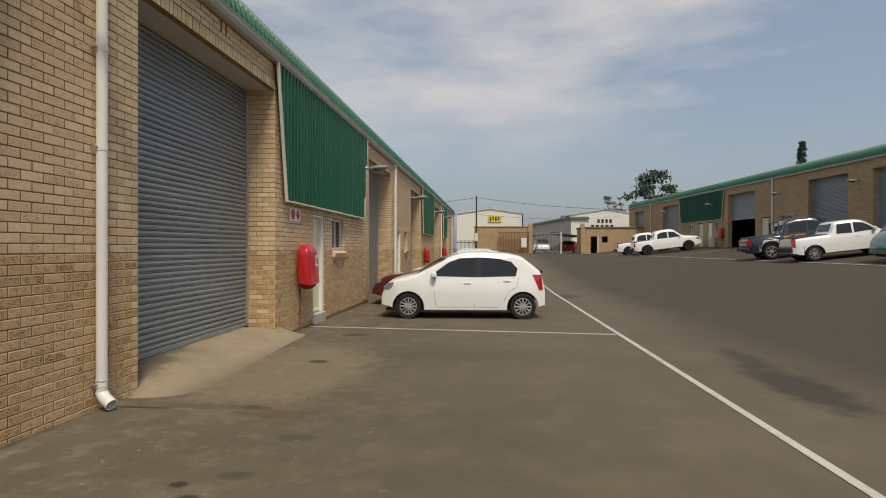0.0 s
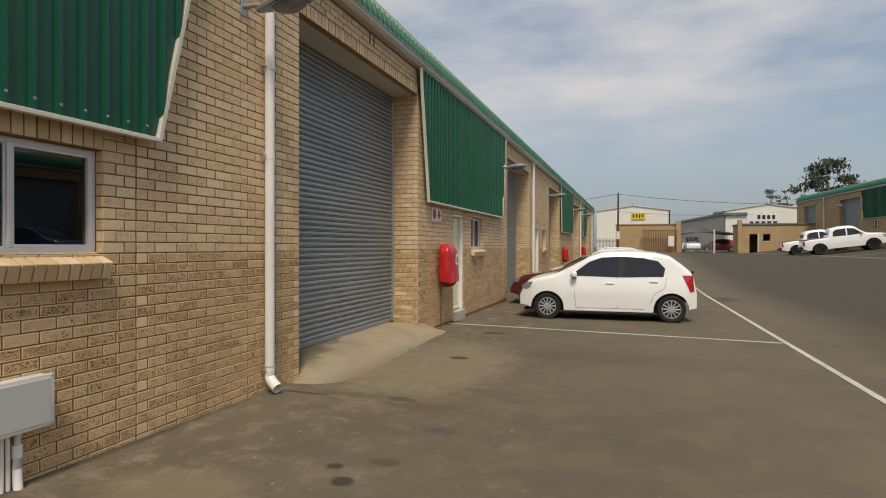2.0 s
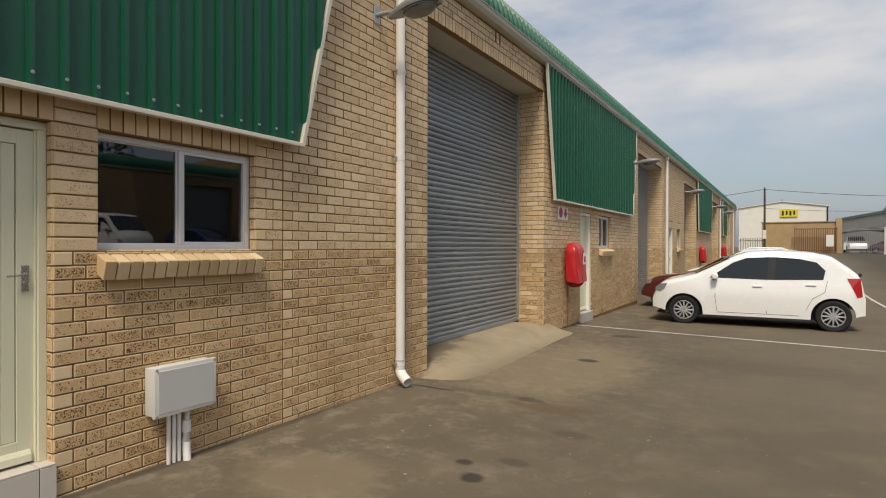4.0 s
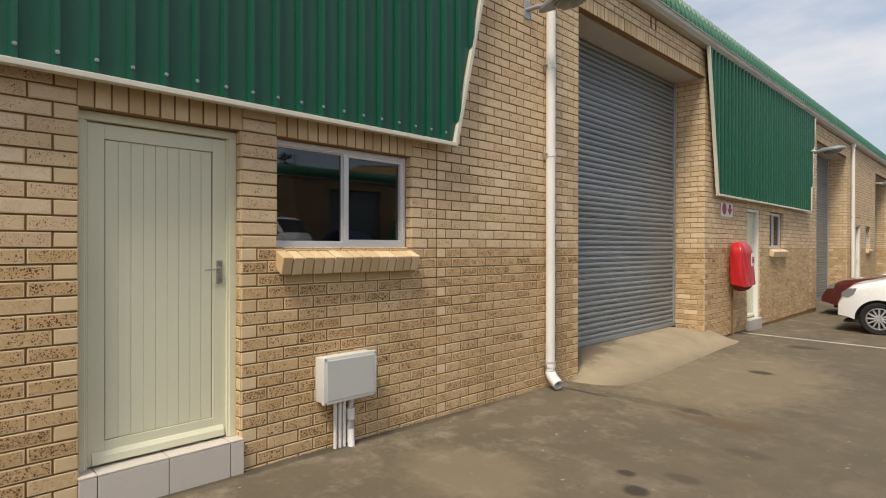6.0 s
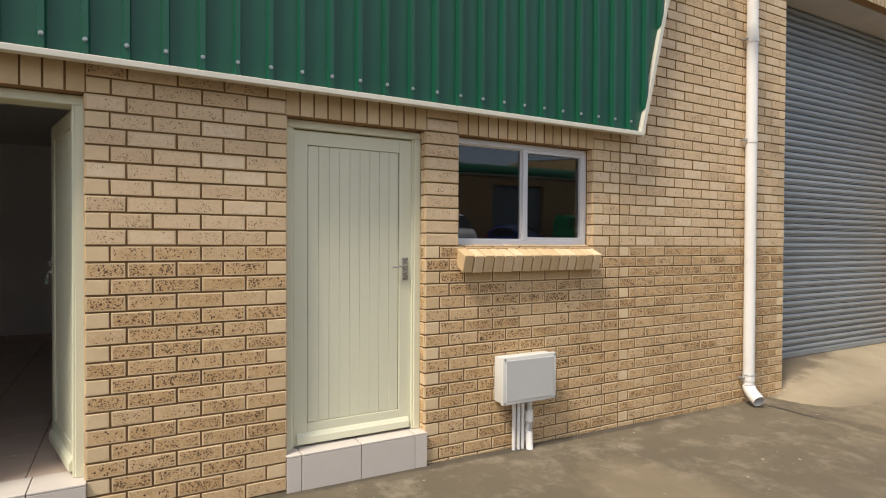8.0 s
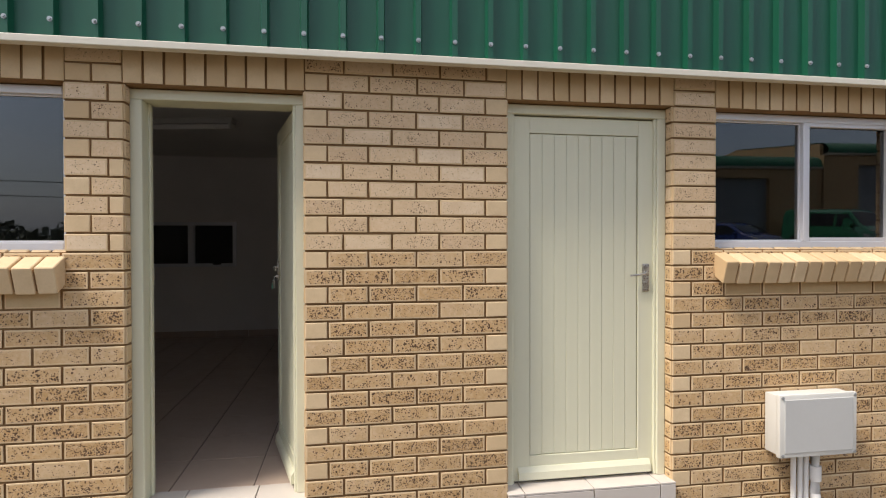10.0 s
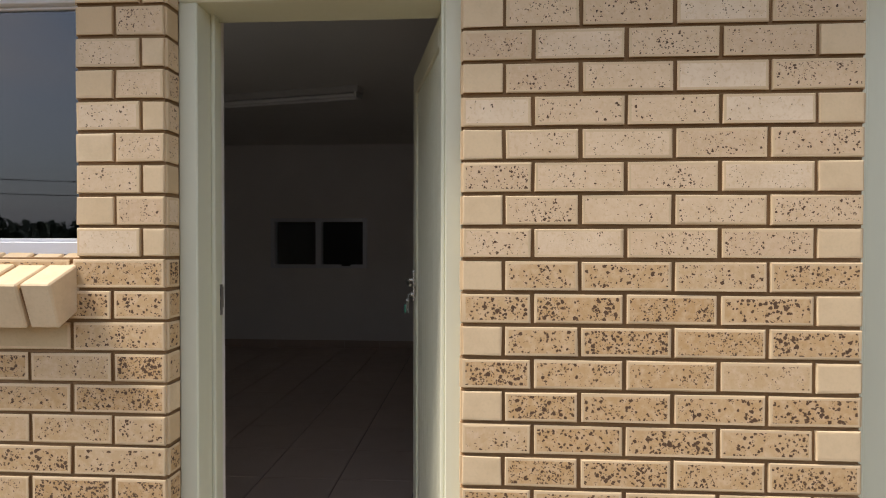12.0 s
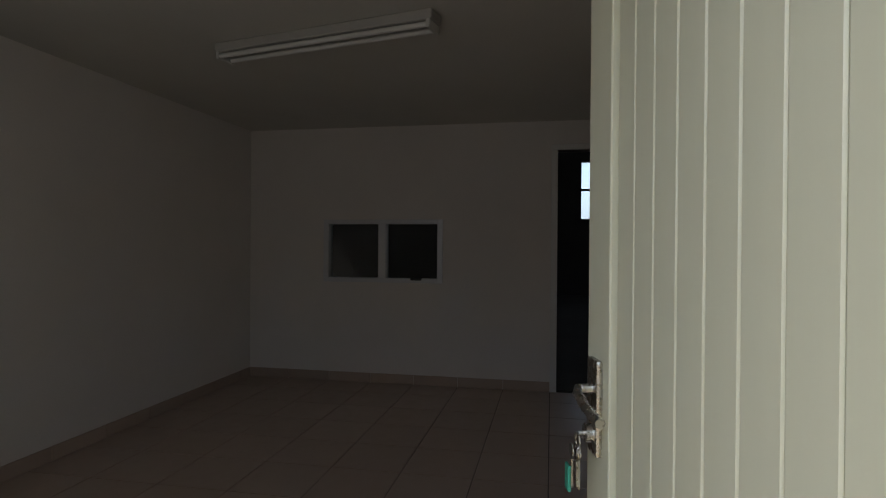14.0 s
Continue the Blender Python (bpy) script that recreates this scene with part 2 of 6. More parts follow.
def asphalt_material():
    mat, nt, bsdf, geo = shell("asphalt")
    pos = geo.outputs["Position"]
    big = noised(nt, pos, 0.32, 6, 0.62)
    mid = noised(nt, pos, 2.2, 6, 0.65)
    fine = noised(nt, pos, 120.0, 3, 0.7)
    col = mixed(nt, ranged(nt, big, 0.3, 0.7), (0.108, 0.087, 0.057), (0.145, 0.117, 0.078))
    col = mixed(nt, ranged(nt, mid, 0.45, 0.8, 0, 0.5), col, (0.215, 0.17, 0.108))
    col = mixed(nt, ranged(nt, fine, 0.4, 0.7, 0, 0.35), col, (0.075, 0.066, 0.055))
    # the roadway's own older, greyer surfacing
    road = nt.nodes.new("ShaderNodeSeparateXYZ")
    nt.links.new(pos, road.inputs[0])
    col = mixed(nt, ranged(nt, road.outputs[0], 6.8, 8.6, 0.0, 0.88), col, (0.061, 0.050, 0.037))
    # sand and spilt cement washed along the foot of the wall
    sep = nt.nodes.new("ShaderNodeSeparateXYZ")
    nt.links.new(pos, sep.inputs[0])
    near = ranged(nt, sep.outputs[0], 0.3, 3.6, 0.85, 0.0)
    grit = nt.nodes.new("ShaderNodeMath")
    grit.operation = "MULTIPLY"
    nt.links.new(near, grit.inputs[0])
    nt.links.new(ranged(nt, noised(nt, pos, 3.4, 8, 0.72), 0.5, 0.66, 0, 1), grit.inputs[1])
    col = mixed(nt, grit.outputs[0], col, (0.24, 0.20, 0.145))
    flecks = ranged(nt, noised(nt, pos, 15.0, 3, 0.6), 0.70, 0.73, 0, 0.6)
    fl = nt.nodes.new("ShaderNodeMath")
    fl.operation = "MULTIPLY"
    nt.links.new(flecks, fl.inputs[0])
    nt.links.new(ranged(nt, sep.outputs[0], 2.5, 4.5, 1.0, 0.0), fl.inputs[1])
    col = mixed(nt, fl.outputs[0], col, (0.42, 0.38, 0.30))
    # a wide sandy patch before the meter box, and sand blown up to the ramp
    for cx, cy, ax, ay, deep in ((1.0, 2.95, 0.55, 0.40, 0.38), (1.2, 7.2, 1.0, 2.0, 0.5)):
        col = mixed(nt, blot(nt, pos, cx, cy, ax, ay, deep, noised(nt, pos, 6.0, 8, 0.75)), col, (0.27, 0.215, 0.135))
    # oil drips, damp patches and a dark wall-foot strip: centre x, y, half-length along x, along y, depth
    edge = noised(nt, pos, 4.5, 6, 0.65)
    for cx, cy, ax, ay, deep in GROUND_MARKS:
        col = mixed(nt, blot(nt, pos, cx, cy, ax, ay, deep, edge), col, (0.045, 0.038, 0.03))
    # a rusty puddle mark below the downpipe
    col = mixed(nt, blot(nt, pos, 1.75, 5.30, 0.45, 0.17, 0.55, edge), col, (0.115, 0.072, 0.038))
    nt.links.new(col, bsdf.inputs["Base Color"])
    nt.links.new(ranged(nt, mid, 0.3, 0.7, 0.78, 0.92), bsdf.inputs["Roughness"])
    bsdf.inputs["Specular IOR Level"].default_value = 0.3
    bumped(nt, bsdf, fine, 0.35, 0.006)
    return mat


def glass_material(name, tint, ior=1.5):
    mat, nt, bsdf, geo = shell(name)
    nt.nodes.remove(bsdf)
    out = nt.nodes["Material Output"]
    clear = nt.nodes.new("ShaderNodeBsdfTransparent")
    clear.inputs[0].default_value = rgb(tint)
    gloss = nt.nodes.new("ShaderNodeBsdfGlossy")
    gloss.inputs["Roughness"].default_value = 0.015
    fres = node(nt, "ShaderNodeFresnel", IOR=ior)
    mix = nt.nodes.new("ShaderNodeMixShader")
    nt.links.new(fres.outputs[0], mix.inputs[0])
    nt.links.new(clear.outputs[0], mix.inputs[1])
    nt.links.new(gloss.outputs[0], mix.inputs[2])
    nt.links.new(mix.outputs[0], out.inputs[0])
    return mat


def leaf_material(name, a, b):
    mat, nt, bsdf, geo = shell(name)
    col = mixed(nt, geo.outputs["Random Per Island"], a, b)
    nt.links.new(col, bsdf.inputs["Base Color"])
    bsdf.inputs["Roughness"].default_value = 0.6
    return mat


def floor_tile_material(name, base, source):
    mat, nt, bsdf, geo = shell(name)
    rnd = nt.nodes.new("ShaderNodeObjectInfo").outputs["Random"] if source == "object" else geo.outputs["Random Per Island"]
    pos = geo.outputs["Position"]
    col = mixed(nt, rnd, tuple(v * 0.93 for v in base), base)
    col = mixed(nt, ranged(nt, noised(nt, pos, 7, 6, 0.6), 0.35, 0.75, 0, 0.3), col, tuple(v * 0.8 for v in base))
    nt.links.new(col, bsdf.inputs["Base Color"])
    nt.links.new(ranged(nt, noised(nt, pos, 12, 4), 0.3, 0.7, 0.28, 0.42), bsdf.inputs["Roughness"])
    return mat


# the last entry is a narrow darker strip along the foot of the wall
GROUND_MARKS = [(7.15, 6.9, 0.40, 1.3, 0.8), (7.3, 8.6, 0.25, 0.8, 0.6), (1.90, 3.46, 0.085, 0.075, 0.95), (1.72, 3.68, 0.06, 0.05, 0.9), (2.02, 3.86, 0.11, 0.07, 0.45),
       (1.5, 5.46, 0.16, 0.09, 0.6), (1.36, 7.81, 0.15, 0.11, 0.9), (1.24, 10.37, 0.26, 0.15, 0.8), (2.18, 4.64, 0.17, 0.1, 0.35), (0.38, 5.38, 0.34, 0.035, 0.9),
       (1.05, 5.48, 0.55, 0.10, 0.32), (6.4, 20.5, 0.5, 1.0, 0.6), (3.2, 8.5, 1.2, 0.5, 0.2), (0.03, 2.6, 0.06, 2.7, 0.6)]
M_BRICK = brick_material("face_brick", "object")
M_BRICKS = brick_material("face_brick_joined", "island")
M_ARRIS = plain("pale_arris", (0.66, 0.485, 0.285), 0.8, vary=0.16, grain=70, bump=0.08)
M_CREAM = cream_material("cream_brick", (0.69, 0.53, 0.33), "island")
M_SILLBRICK = cream_material("sill_brick", (0.69, 0.53, 0.33), "object")
M_SMOOTH = cream_material("smooth_tan_brick", (0.55, 0.41, 0.23), "island")
M_MORTAR = plain("mortar", (0.275, 0.155, 0.064), 0.95, vary=0.2, grain=90, bump=0.5)
M_FAR_BRICK = far_brick_material("far_brick")
M_ASPHALT = asphalt_material()


def ramp_material():
    """Sandy concrete, dirt trodden over its outer edge, the near pier's shade painted into the recess."""
    mat, nt, bsdf, geo = shell("ramp_concrete")
    pos = geo.outputs["Position"]
    fine, mid = noised(nt, pos, 60.0, 4, 0.6), noised(nt, pos, 2.6, 7, 0.65)
    col = mixed(nt, ranged(nt, mid, 0.3, 0.7), (0.27, 0.215, 0.135), (0.36, 0.295, 0.20))
    col = mixed(nt, ranged(nt, fine, 0.4, 0.75, 0, 0.3), col, (0.20, 0.155, 0.095))
    sep = nt.nodes.new("ShaderNodeSeparateXYZ")
    nt.links.new(pos, sep.inputs[0])
    rough_edge = ranged(nt, mid, 0.25, 0.75, -0.16, 0.16)
    outer = nt.nodes.new("ShaderNodeMath")
    nt.links.new(sep.outputs[0], outer.inputs[0])
    nt.links.new(rough_edge, outer.inputs[1])
    col = mixed(nt, ranged(nt, outer.outputs[0], 0.32, 0.66, 0, 0.85), col, (0.135, 0.105, 0.070))
    # painted shade: a dark wedge from the near pier's corner back to the shutter
    slant = nt.nodes.new("ShaderNodeMath")
    slant.operation = "MULTIPLY_ADD"
    nt.links.new(sep.outputs[1], slant.inputs[0])
    slant.inputs[1].default_value = 0.26
    slant.inputs[2].default_value = -0.26 * 5.9 - 0.02
    cross = nt.nodes.new("ShaderNodeMath")
    nt.links.new(slant.outputs[0], cross.inputs[0])
    nt.links.new(outer.outputs[0], cross.inputs[1])
    col = mixed(nt, ranged(nt, cross.outputs[0], -0.06, 0.05, 0.7, 0.0), col, (0.13, 0.10, 0.065))
    nt.links.new(col, bsdf.inputs["Base Color"])
    bsdf.inputs["Roughness"].default_value = 0.9
    bumped(nt, bsdf, fine, 0.3, 0.004)
    return mat


M_RAMP = ramp_material()
M_SOFFIT = plain("lintel_concrete", (0.50, 0.47, 0.42), 0.9, vary=0.12, grain=40, bump=0.2)
M_GREEN = plain("green_sheet", (0.005, 0.086, 0.047), 0.38, vary=0.14, grain=25, bump=0.02, stretch=(1, 1, 0.15))
M_ROOF = plain("green_roof", (0.012, 0.13, 0.07), 0.42, vary=0.2, grain=25, bump=0.02)
M_TRIM = plain("cream_trim", (0.66, 0.63, 0.53), 0.45, vary=0.08, grain=30, bump=0.02, dirt=0.12)
M_GUTTER = plain("gutter_paint", (0.50, 0.47, 0.40), 0.45, vary=0.1, grain=30, bump=0.02, dirt=0.15)
M_SHUTTER = plain("shutter_steel", (0.32, 0.345, 0.36), 0.42, metal=0.35, vary=0.16, grain=30, bump=0.02, stretch=(1, 0.3, 2))
M_DOOR = plain("pale_green_paint", (0.71, 0.692, 0.515), 0.42, vary=0.06, grain=60, bump=0.03, stretch=(1, 1, 0.2))
M_PVC = plain("white_pvc", (0.78, 0.76, 0.72), 0.35, vary=0.06, grain=30, bump=0.0, dirt=0.10)
M_BOX = plain("grey_plastic", (0.66, 0.65, 0.60), 0.4, vary=0.05, grain=60, bump=0.02)
M_BOXGREY = plain("grey_lid_plastic", (0.52, 0.52, 0.50), 0.55, vary=0.05, grain=90, bump=0.03)
M_ALU = plain("window_aluminium", (0.70, 0.70, 0.715), 0.35, metal=0.15, vary=0.05, grain=60, bump=0.0)
M_STEEL = plain("brushed_steel", (0.55, 0.53, 0.49), 0.28, metal=1.0, vary=0.12, grain=120, bump=0.02)
M_GALV = plain("galvanised", (0.42, 0.44, 0.45), 0.45, metal=0.6, vary=0.15, grain=40, bump=0.02)
M_RED = plain("red_plastic", (0.50, 0.018, 0.022), 0.32, vary=0.12, grain=30, bump=0.01, dirt=0.1)
M_REELRED = plain("dark_red_steel", (0.26, 0.02, 0.02), 0.45, vary=0.15, grain=40, bump=0.02)
M_WHITE = plain("white_paint", (0.78, 0.77, 0.74), 0.5, vary=0.05, grain=50, bump=0.02)
M_PLASTER = plain("white_plaster", (0.80, 0.755, 0.71), 0.85, vary=0.05, grain=70, bump=0.15)
M_CEIL = plain("ceiling_board", (0.70, 0.68, 0.62), 0.9, vary=0.05, grain=50, bump=0.05)
M_GROUT = plain("grout", (0.16, 0.14, 0.12), 0.95, vary=0.15, grain=90, bump=0.2)
M_TILE = floor_tile_material("floor_tile", (0.50, 0.385, 0.31), "object")
M_STEP = floor_tile_material("step_tile", (0.60, 0.545, 0.49), "object")
M_GLASS = glass_material("window_glass", (0.36, 0.37, 0.37), 1.95)
M_CLEAR = glass_material("clear_glass", (0.8, 0.82, 0.82), 1.5)
M_BLACK = plain("black_plastic", (0.02, 0.02, 0.02), 0.5, vary=0.1, bump=0.0)
# near-black colour that stands in for the shade of unlit interiors
M_UNLIT = plain("interior_shade", (0.06, 0.055, 0.05), 0.95, vary=0.2, bump=0.0)
M_INK = plain("sign_black", (0.03, 0.025, 0.02), 0.6, vary=0.05, bump=0.0)
M_SIGNRED = plain("sign_red", (0.42, 0.05, 0.05), 0.5, vary=0.08, bump=0.0)
M_LINE = plain("road_paint", (0.55, 0.52, 0.46), 0.7, vary=0.2, grain=60, bump=0.1, dirt=0.75)
M_FITTING = plain("dusty_enamel", (0.52, 0.50, 0.46), 0.5, vary=0.1, grain=50, bump=0.02, dirt=0.2)


# ---- mesh helpers ----
def part(name, bm, material, parent=None, label="", smooth=False):
    """Links a bmesh, or a mesh, as one object, under a thing where one is given."""
    if isinstance(bm, bmesh.types.BMesh):
        me = bpy.data.meshes.new(name)
        bm.to_mesh(me)
        bm.free()
        me.materials.append(material)
        if smooth:
            for p in me.polygons:
                p.use_smooth = True
            me.set_sharp_from_angle(angle=radians(38))
    else:
        me = bm
    ob = new(name, me)
    if parent is not None:
        ob.parent = parent
    if label:
        ob["label"] = label
    return ob


def thing(name, label, category, group="", kind="", m=None):
    ob = new(name)
    ob.empty_display_size = 0.1
    if m is not None:
        ob.matrix_basis = m
    return tagged(ob, label, category, group, kind)


def box(lo, hi, bevel=0.0, segs=1, bm=None, m=None):
    own = bmesh.new()
    vs = [own.verts.new((x, y, z)) for x in (lo[0], hi[0]) for y in (lo[1], hi[1]) for z in (lo[2], hi[2])]
    for f in ((0, 1, 3, 2), (4, 6, 7, 5), (0, 4, 5, 1), (2, 3, 7, 6), (0, 2, 6, 4), (1, 5, 7, 3)):
        own.faces.new([vs[i] for i in f])
    if bevel:
        bmesh.ops.bevel(own, geom=own.edges[:], offset=bevel, segments=segs, affect="EDGES", profile=0.6)
    if m is not None:
        own.transform(m)
    return own if bm is None else joined(bm, own)


def joined(bm, other):
    table = [bm.verts.new(v.co) for v in other.verts]
    other.verts.index_update()
    for f in other.faces:
        bm.faces.new([table[v.index] for v in f.verts])
    other.free()
    return bm


def rod(a, b, r, segs=12, bm=None, r2=None, caps=True):
    a, b = Vector(a), Vector(b)
    own = bmesh.new()
    bmesh.ops.create_cone(own, cap_ends=caps, segments=segs, radius1=r, radius2=r if r2 is None else r2, depth=(b - a).length)
    own.transform(Matrix.Translation((a + b) / 2) @ (b - a).to_track_quat("Z", "Y").to_matrix().to_4x4())
    return own if bm is None else joined(bm, own)


def tube(points, r, segs=12, bm=None, thick=0.0):
    """A pipe along points; with thick, its last end is open."""
    pts = [Vector(p) for p in points]
    own = bmesh.new()
    rings = []
    for i, p in enumerate(pts):
        d = ((pts[i] - pts[i - 1]).normalized() if i else Vector()) + ((pts[i + 1] - p).normalized() if i + 1 < len(pts) else Vector())
        q = d.normalized().to_track_quat("Z", "Y")
        rings.append([own.verts.new(p + q @ Vector((r * math.cos(k * 2 * math.pi / segs), r * math.sin(k * 2 * math.pi / segs), 0))) for k in range(segs)])
    if thick:
        q = (pts[-1] - pts[-2]).normalized().to_track_quat("Z", "Y")
        for back in (0, 0.12):
            p = pts[-1] - (pts[-1] - pts[-2]).normalized() * back
            rings.append([own.verts.new(p + q @ Vector(((r - thick) * math.cos(k * 2 * math.pi / segs), (r - thick) * math.sin(k * 2 * math.pi / segs), 0))) for k in range(segs)])
    for a, b in zip(rings, rings[1:]):
        for k in range(segs):
            own.faces.new((a[k], a[(k + 1) % segs], b[(k + 1) % segs], b[k]))
    own.faces.new(list(reversed(rings[0])))
    own.faces.new(rings[-1])
    return own if bm is None else joined(bm, own)


def prism(outline, a, b, axis="x", bm=None):
    """A flat outline of (u, v) drawn out from a to b along an axis; u, v are the other two axes in order."""
    own = bmesh.new()

    def at(u, v, w):
        return {"x": (w, u, v), "y": (u, w, v), "z": (u, v, w)}[axis]
    low = [own.verts.new(at(u, v, a)) for u, v in outline]
    high = [own.verts.new(at(u, v, b)) for u, v in outline]
    n = len(outline)
    for i in range(n):
        own.faces.new((low[i], low[(i + 1) % n], high[(i + 1) % n], high[i]))
    own.faces.new(list(reversed(low)))
    own.faces.new(high)
    bmesh.ops.recalc_face_normals(own, faces=own.faces[:])
    return own if bm is None else joined(bm, own)


def wall_mesh(x0, x1, y0, y1, z0, z1, openings):
    """A wall with openings (ya, yb, za, zb) that go through it."""
    bm = bmesh.new()
    cuts = sorted({y0, y1} | {v for o in openings for v in o[:2] if y0 < v < y1})
    for a, b in zip(cuts, cuts[1:]):
        holes = sorted((o[2], o[3]) for o in openings if o[0] < (a + b) / 2 < o[1])
        z = z0
        for lo, hi in holes:
            if lo > z + 1e-4:
                box((x0, a, z), (x1, b, lo), bm=bm)
            z = hi
        if z < z1 - 1e-4:
            box((x0, a, z), (x1, b, z1), bm=bm)
    return bm


def lathe(profile, segs):
    """Turns (radius, y) round the y axis."""
    bm = bmesh.new()
    rings = [[bm.verts.new((r * math.cos(2 * math.pi * k / segs), y, r * math.sin(2 * math.pi * k / segs))) for k in range(segs)] for r, y in profile]
    for a, b in zip(rings, rings[1:]):
        for k in range(segs):
            bm.faces.new((a[k], a[(k + 1) % segs], b[(k + 1) % segs], b[k]))
    bmesh.ops.recalc_face_normals(bm, faces=bm.faces[:])
    return bm


# ---- ground ----
def ease(v, a, b):
    v = min(1.0, max(0.0, (v - a) / (b - a)))
    return v * v * (3 - 2 * v)


def ground_z(x, y):
    low = -0.04 - 0.011 * min(22.0, max(-6.0, y)) + 1.15 * ease(y, 22, 68)
    across = x + 0.085 * (y - 44.6)
    t = min(1.0, max(0.0, (across - 6.6) / 9.8))
    t = 0.5 * t + 0.5 * t * t * (3 - 2 * t)
    near = 1.0 - ease(abs(y - 30), 60, 160)
    bays = min(1.0, max(0.0, (across - 16.4) / 5.9))
    return low * (1 - t * near) + 0.78 * t * near + 0.75 * bays * near * ease(y, 20, 27)


def spaced(stops):
    out = []
    for a, b, step in stops:
        n = max(1, round((b - a) / step))
        out += [a + (b - a) * i / n for i in range(n)]
    return out + [stops[-1][1]]


gx = spaced([(-1500, -200, 260), (-200, -20, 30), (-20, -1, 3), (-1, 30, 0.75), (30, 60, 5), (60, 200, 28), (200, 1500, 260)])
gy = spaced([(-1500, -200, 260), (-200, -30, 34), (-30, -6, 4), (-6, 80, 1.2), (80, 200, 20), (200, 1500, 260)])
bm = bmesh.new()
rows = [[bm.verts.new((x, y, ground_z(x, y))) for y in gy] for x in gx]
for a, b in zip(rows, rows[1:]):
    for i in range(len(gy) - 1):
        bm.faces.new((a[i], b[i], b[i + 1], a[i + 1]))
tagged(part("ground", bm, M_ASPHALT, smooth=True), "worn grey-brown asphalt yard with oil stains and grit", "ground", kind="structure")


def painted_line(a, b, width=0.1, lift=0.006):
    a, b = Vector(a), Vector(b)
    n = max(2, int((b - a).length / 0.6))
    side = Vector((-(b - a).y, (b - a).x)).normalized() * width / 2
    bm = bmesh.new()
    pairs = []
    for i in range(n + 1):
        p = a + (b - a) * i / n
        pairs.append([bm.verts.new((q.x, q.y, ground_z(q.x, q.y) + lift)) for q in (p - side, p + side)])
    for p, q in zip(pairs, pairs[1:]):
        bm.faces.new((p[0], p[1], q[1], q[0]))
    bmesh.ops.recalc_face_normals(bm, faces=bm.faces[:])
    return tagged(part("parking_line", bm, M_LINE), "worn white painted parking line on asphalt", "road marking", "painted bay lines", "structure")


painted_line((6.06, -4.0), (6.08, 56.0), 0.085)
painted_line((0.02, 11.42), (6.0, 10.88), 0.1)
painted_line((0.1, 27.3), (5.95, 27.0), 0.1)


def bay(across, y):
    return (across - 0.085 * (y - 44.6), y)


painted_line(bay(16.4, 5), bay(16.4, 68), 0.12, 0.03)
for y in (21.0, 32.0, 43.0):
    painted_line(bay(16.45, y), bay(22.1, y + 0.4), 0.12, 0.03)

# ---- the unit building ----
COURSE, JOINT0 = 0.0838, 1.294 - 17 * 0.0838
HEAD, SILL = JOINT0 + 27 * COURSE, JOINT0 + 18 * COURSE
SHUT_HEAD = JOINT0 + 51 * COURSE
EAVES = 4.62
FLOOR = 0.20
RECESS = -0.5
WALL_IN = -0.26
DOORS = [(-0.79, 0.0), (0.985, 1.89), (11.8, 12.55), (22.35, 23.2)]
WINDOWS = [(-1.97, -1.03), (2.135, 3.355), (13.2, 14.25), (24.2, 25.1)]
SHUTTERS = [(5.9, 9.7), (17.2, 21.0), (26.1, 29.8), (36.9, 40.5), (46.5, 50.0)]
Y_NEAR, Y_FAR = -9.0, 55.7
openings = [(a, b, -0.6, HEAD) for a, b in DOORS] + [(a, b, SILL, HEAD) for a, b in WINDOWS] + [(a, b, -0.6, SHUT_HEAD) for a, b in SHUTTERS]
wall = tagged(part("wall_front", wall_mesh(WALL_IN, -0.0085, Y_NEAR, Y_FAR, -0.6, EAVES, openings), M_MORTAR),
              "speckled cream and tan face-brick wall of a unit building", "wall", kind="structure")
# deep piers and lintels round the roller shutters
for a, b in SHUTTERS:
    bm = box((RECESS - 0.12, a - 0.35, -0.6), (WALL_IN, a, EAVES))
    box((RECESS - 0.12, b, -0.6), (WALL_IN, b + 0.35, EAVES), bm=bm)
    part("shutter_pier", bm, M_MORTAR, wall)
    bm = box((RECESS - 0.12, a, SHUT_HEAD + 0.0), (WALL_IN, b, EAVES))
    part("shutter_lintel", bm, M_SOFFIT, wall, "pale concrete lintel soffit over the shutter")
    part("lintel_soffit", box((RECESS - 0.1, a + 0.002, SHUT_HEAD - 0.012), (-0.095, b - 0.002, SHUT_HEAD - 0.001)), M_SOFFIT, wall)


def spans(a, b, k):
    """Bricks of one course between two jambs: short closers alternate at the ends."""
    if 1.8 < a < 2.2 and b - a < 0.27:
        return [[a, b]]
    out, y, j = [], a, 0.010
    first = [0.173] if k % 2 == 0 else [0.100, 0.182]
    for w in first:
        if y + w < b - 0.02:
            out.append([y, y + w])
            y += w + j
    while y + 0.222 <= b + 0.004:
        out.append([y, min(b, y + 0.222)])
        y += 0.222 + j
    left = b - y
    if left > 0.05:
        out.append([y, b])
    elif out:
        if out[-1][1] - out[-1][0] + left + j < 0.26:
            out[-1][1] = b
        else:
            mid = (out[-1][0] + b) / 2
            out[-1][1] = mid - 0.005
            out.append([mid + 0.005, b])
    return out


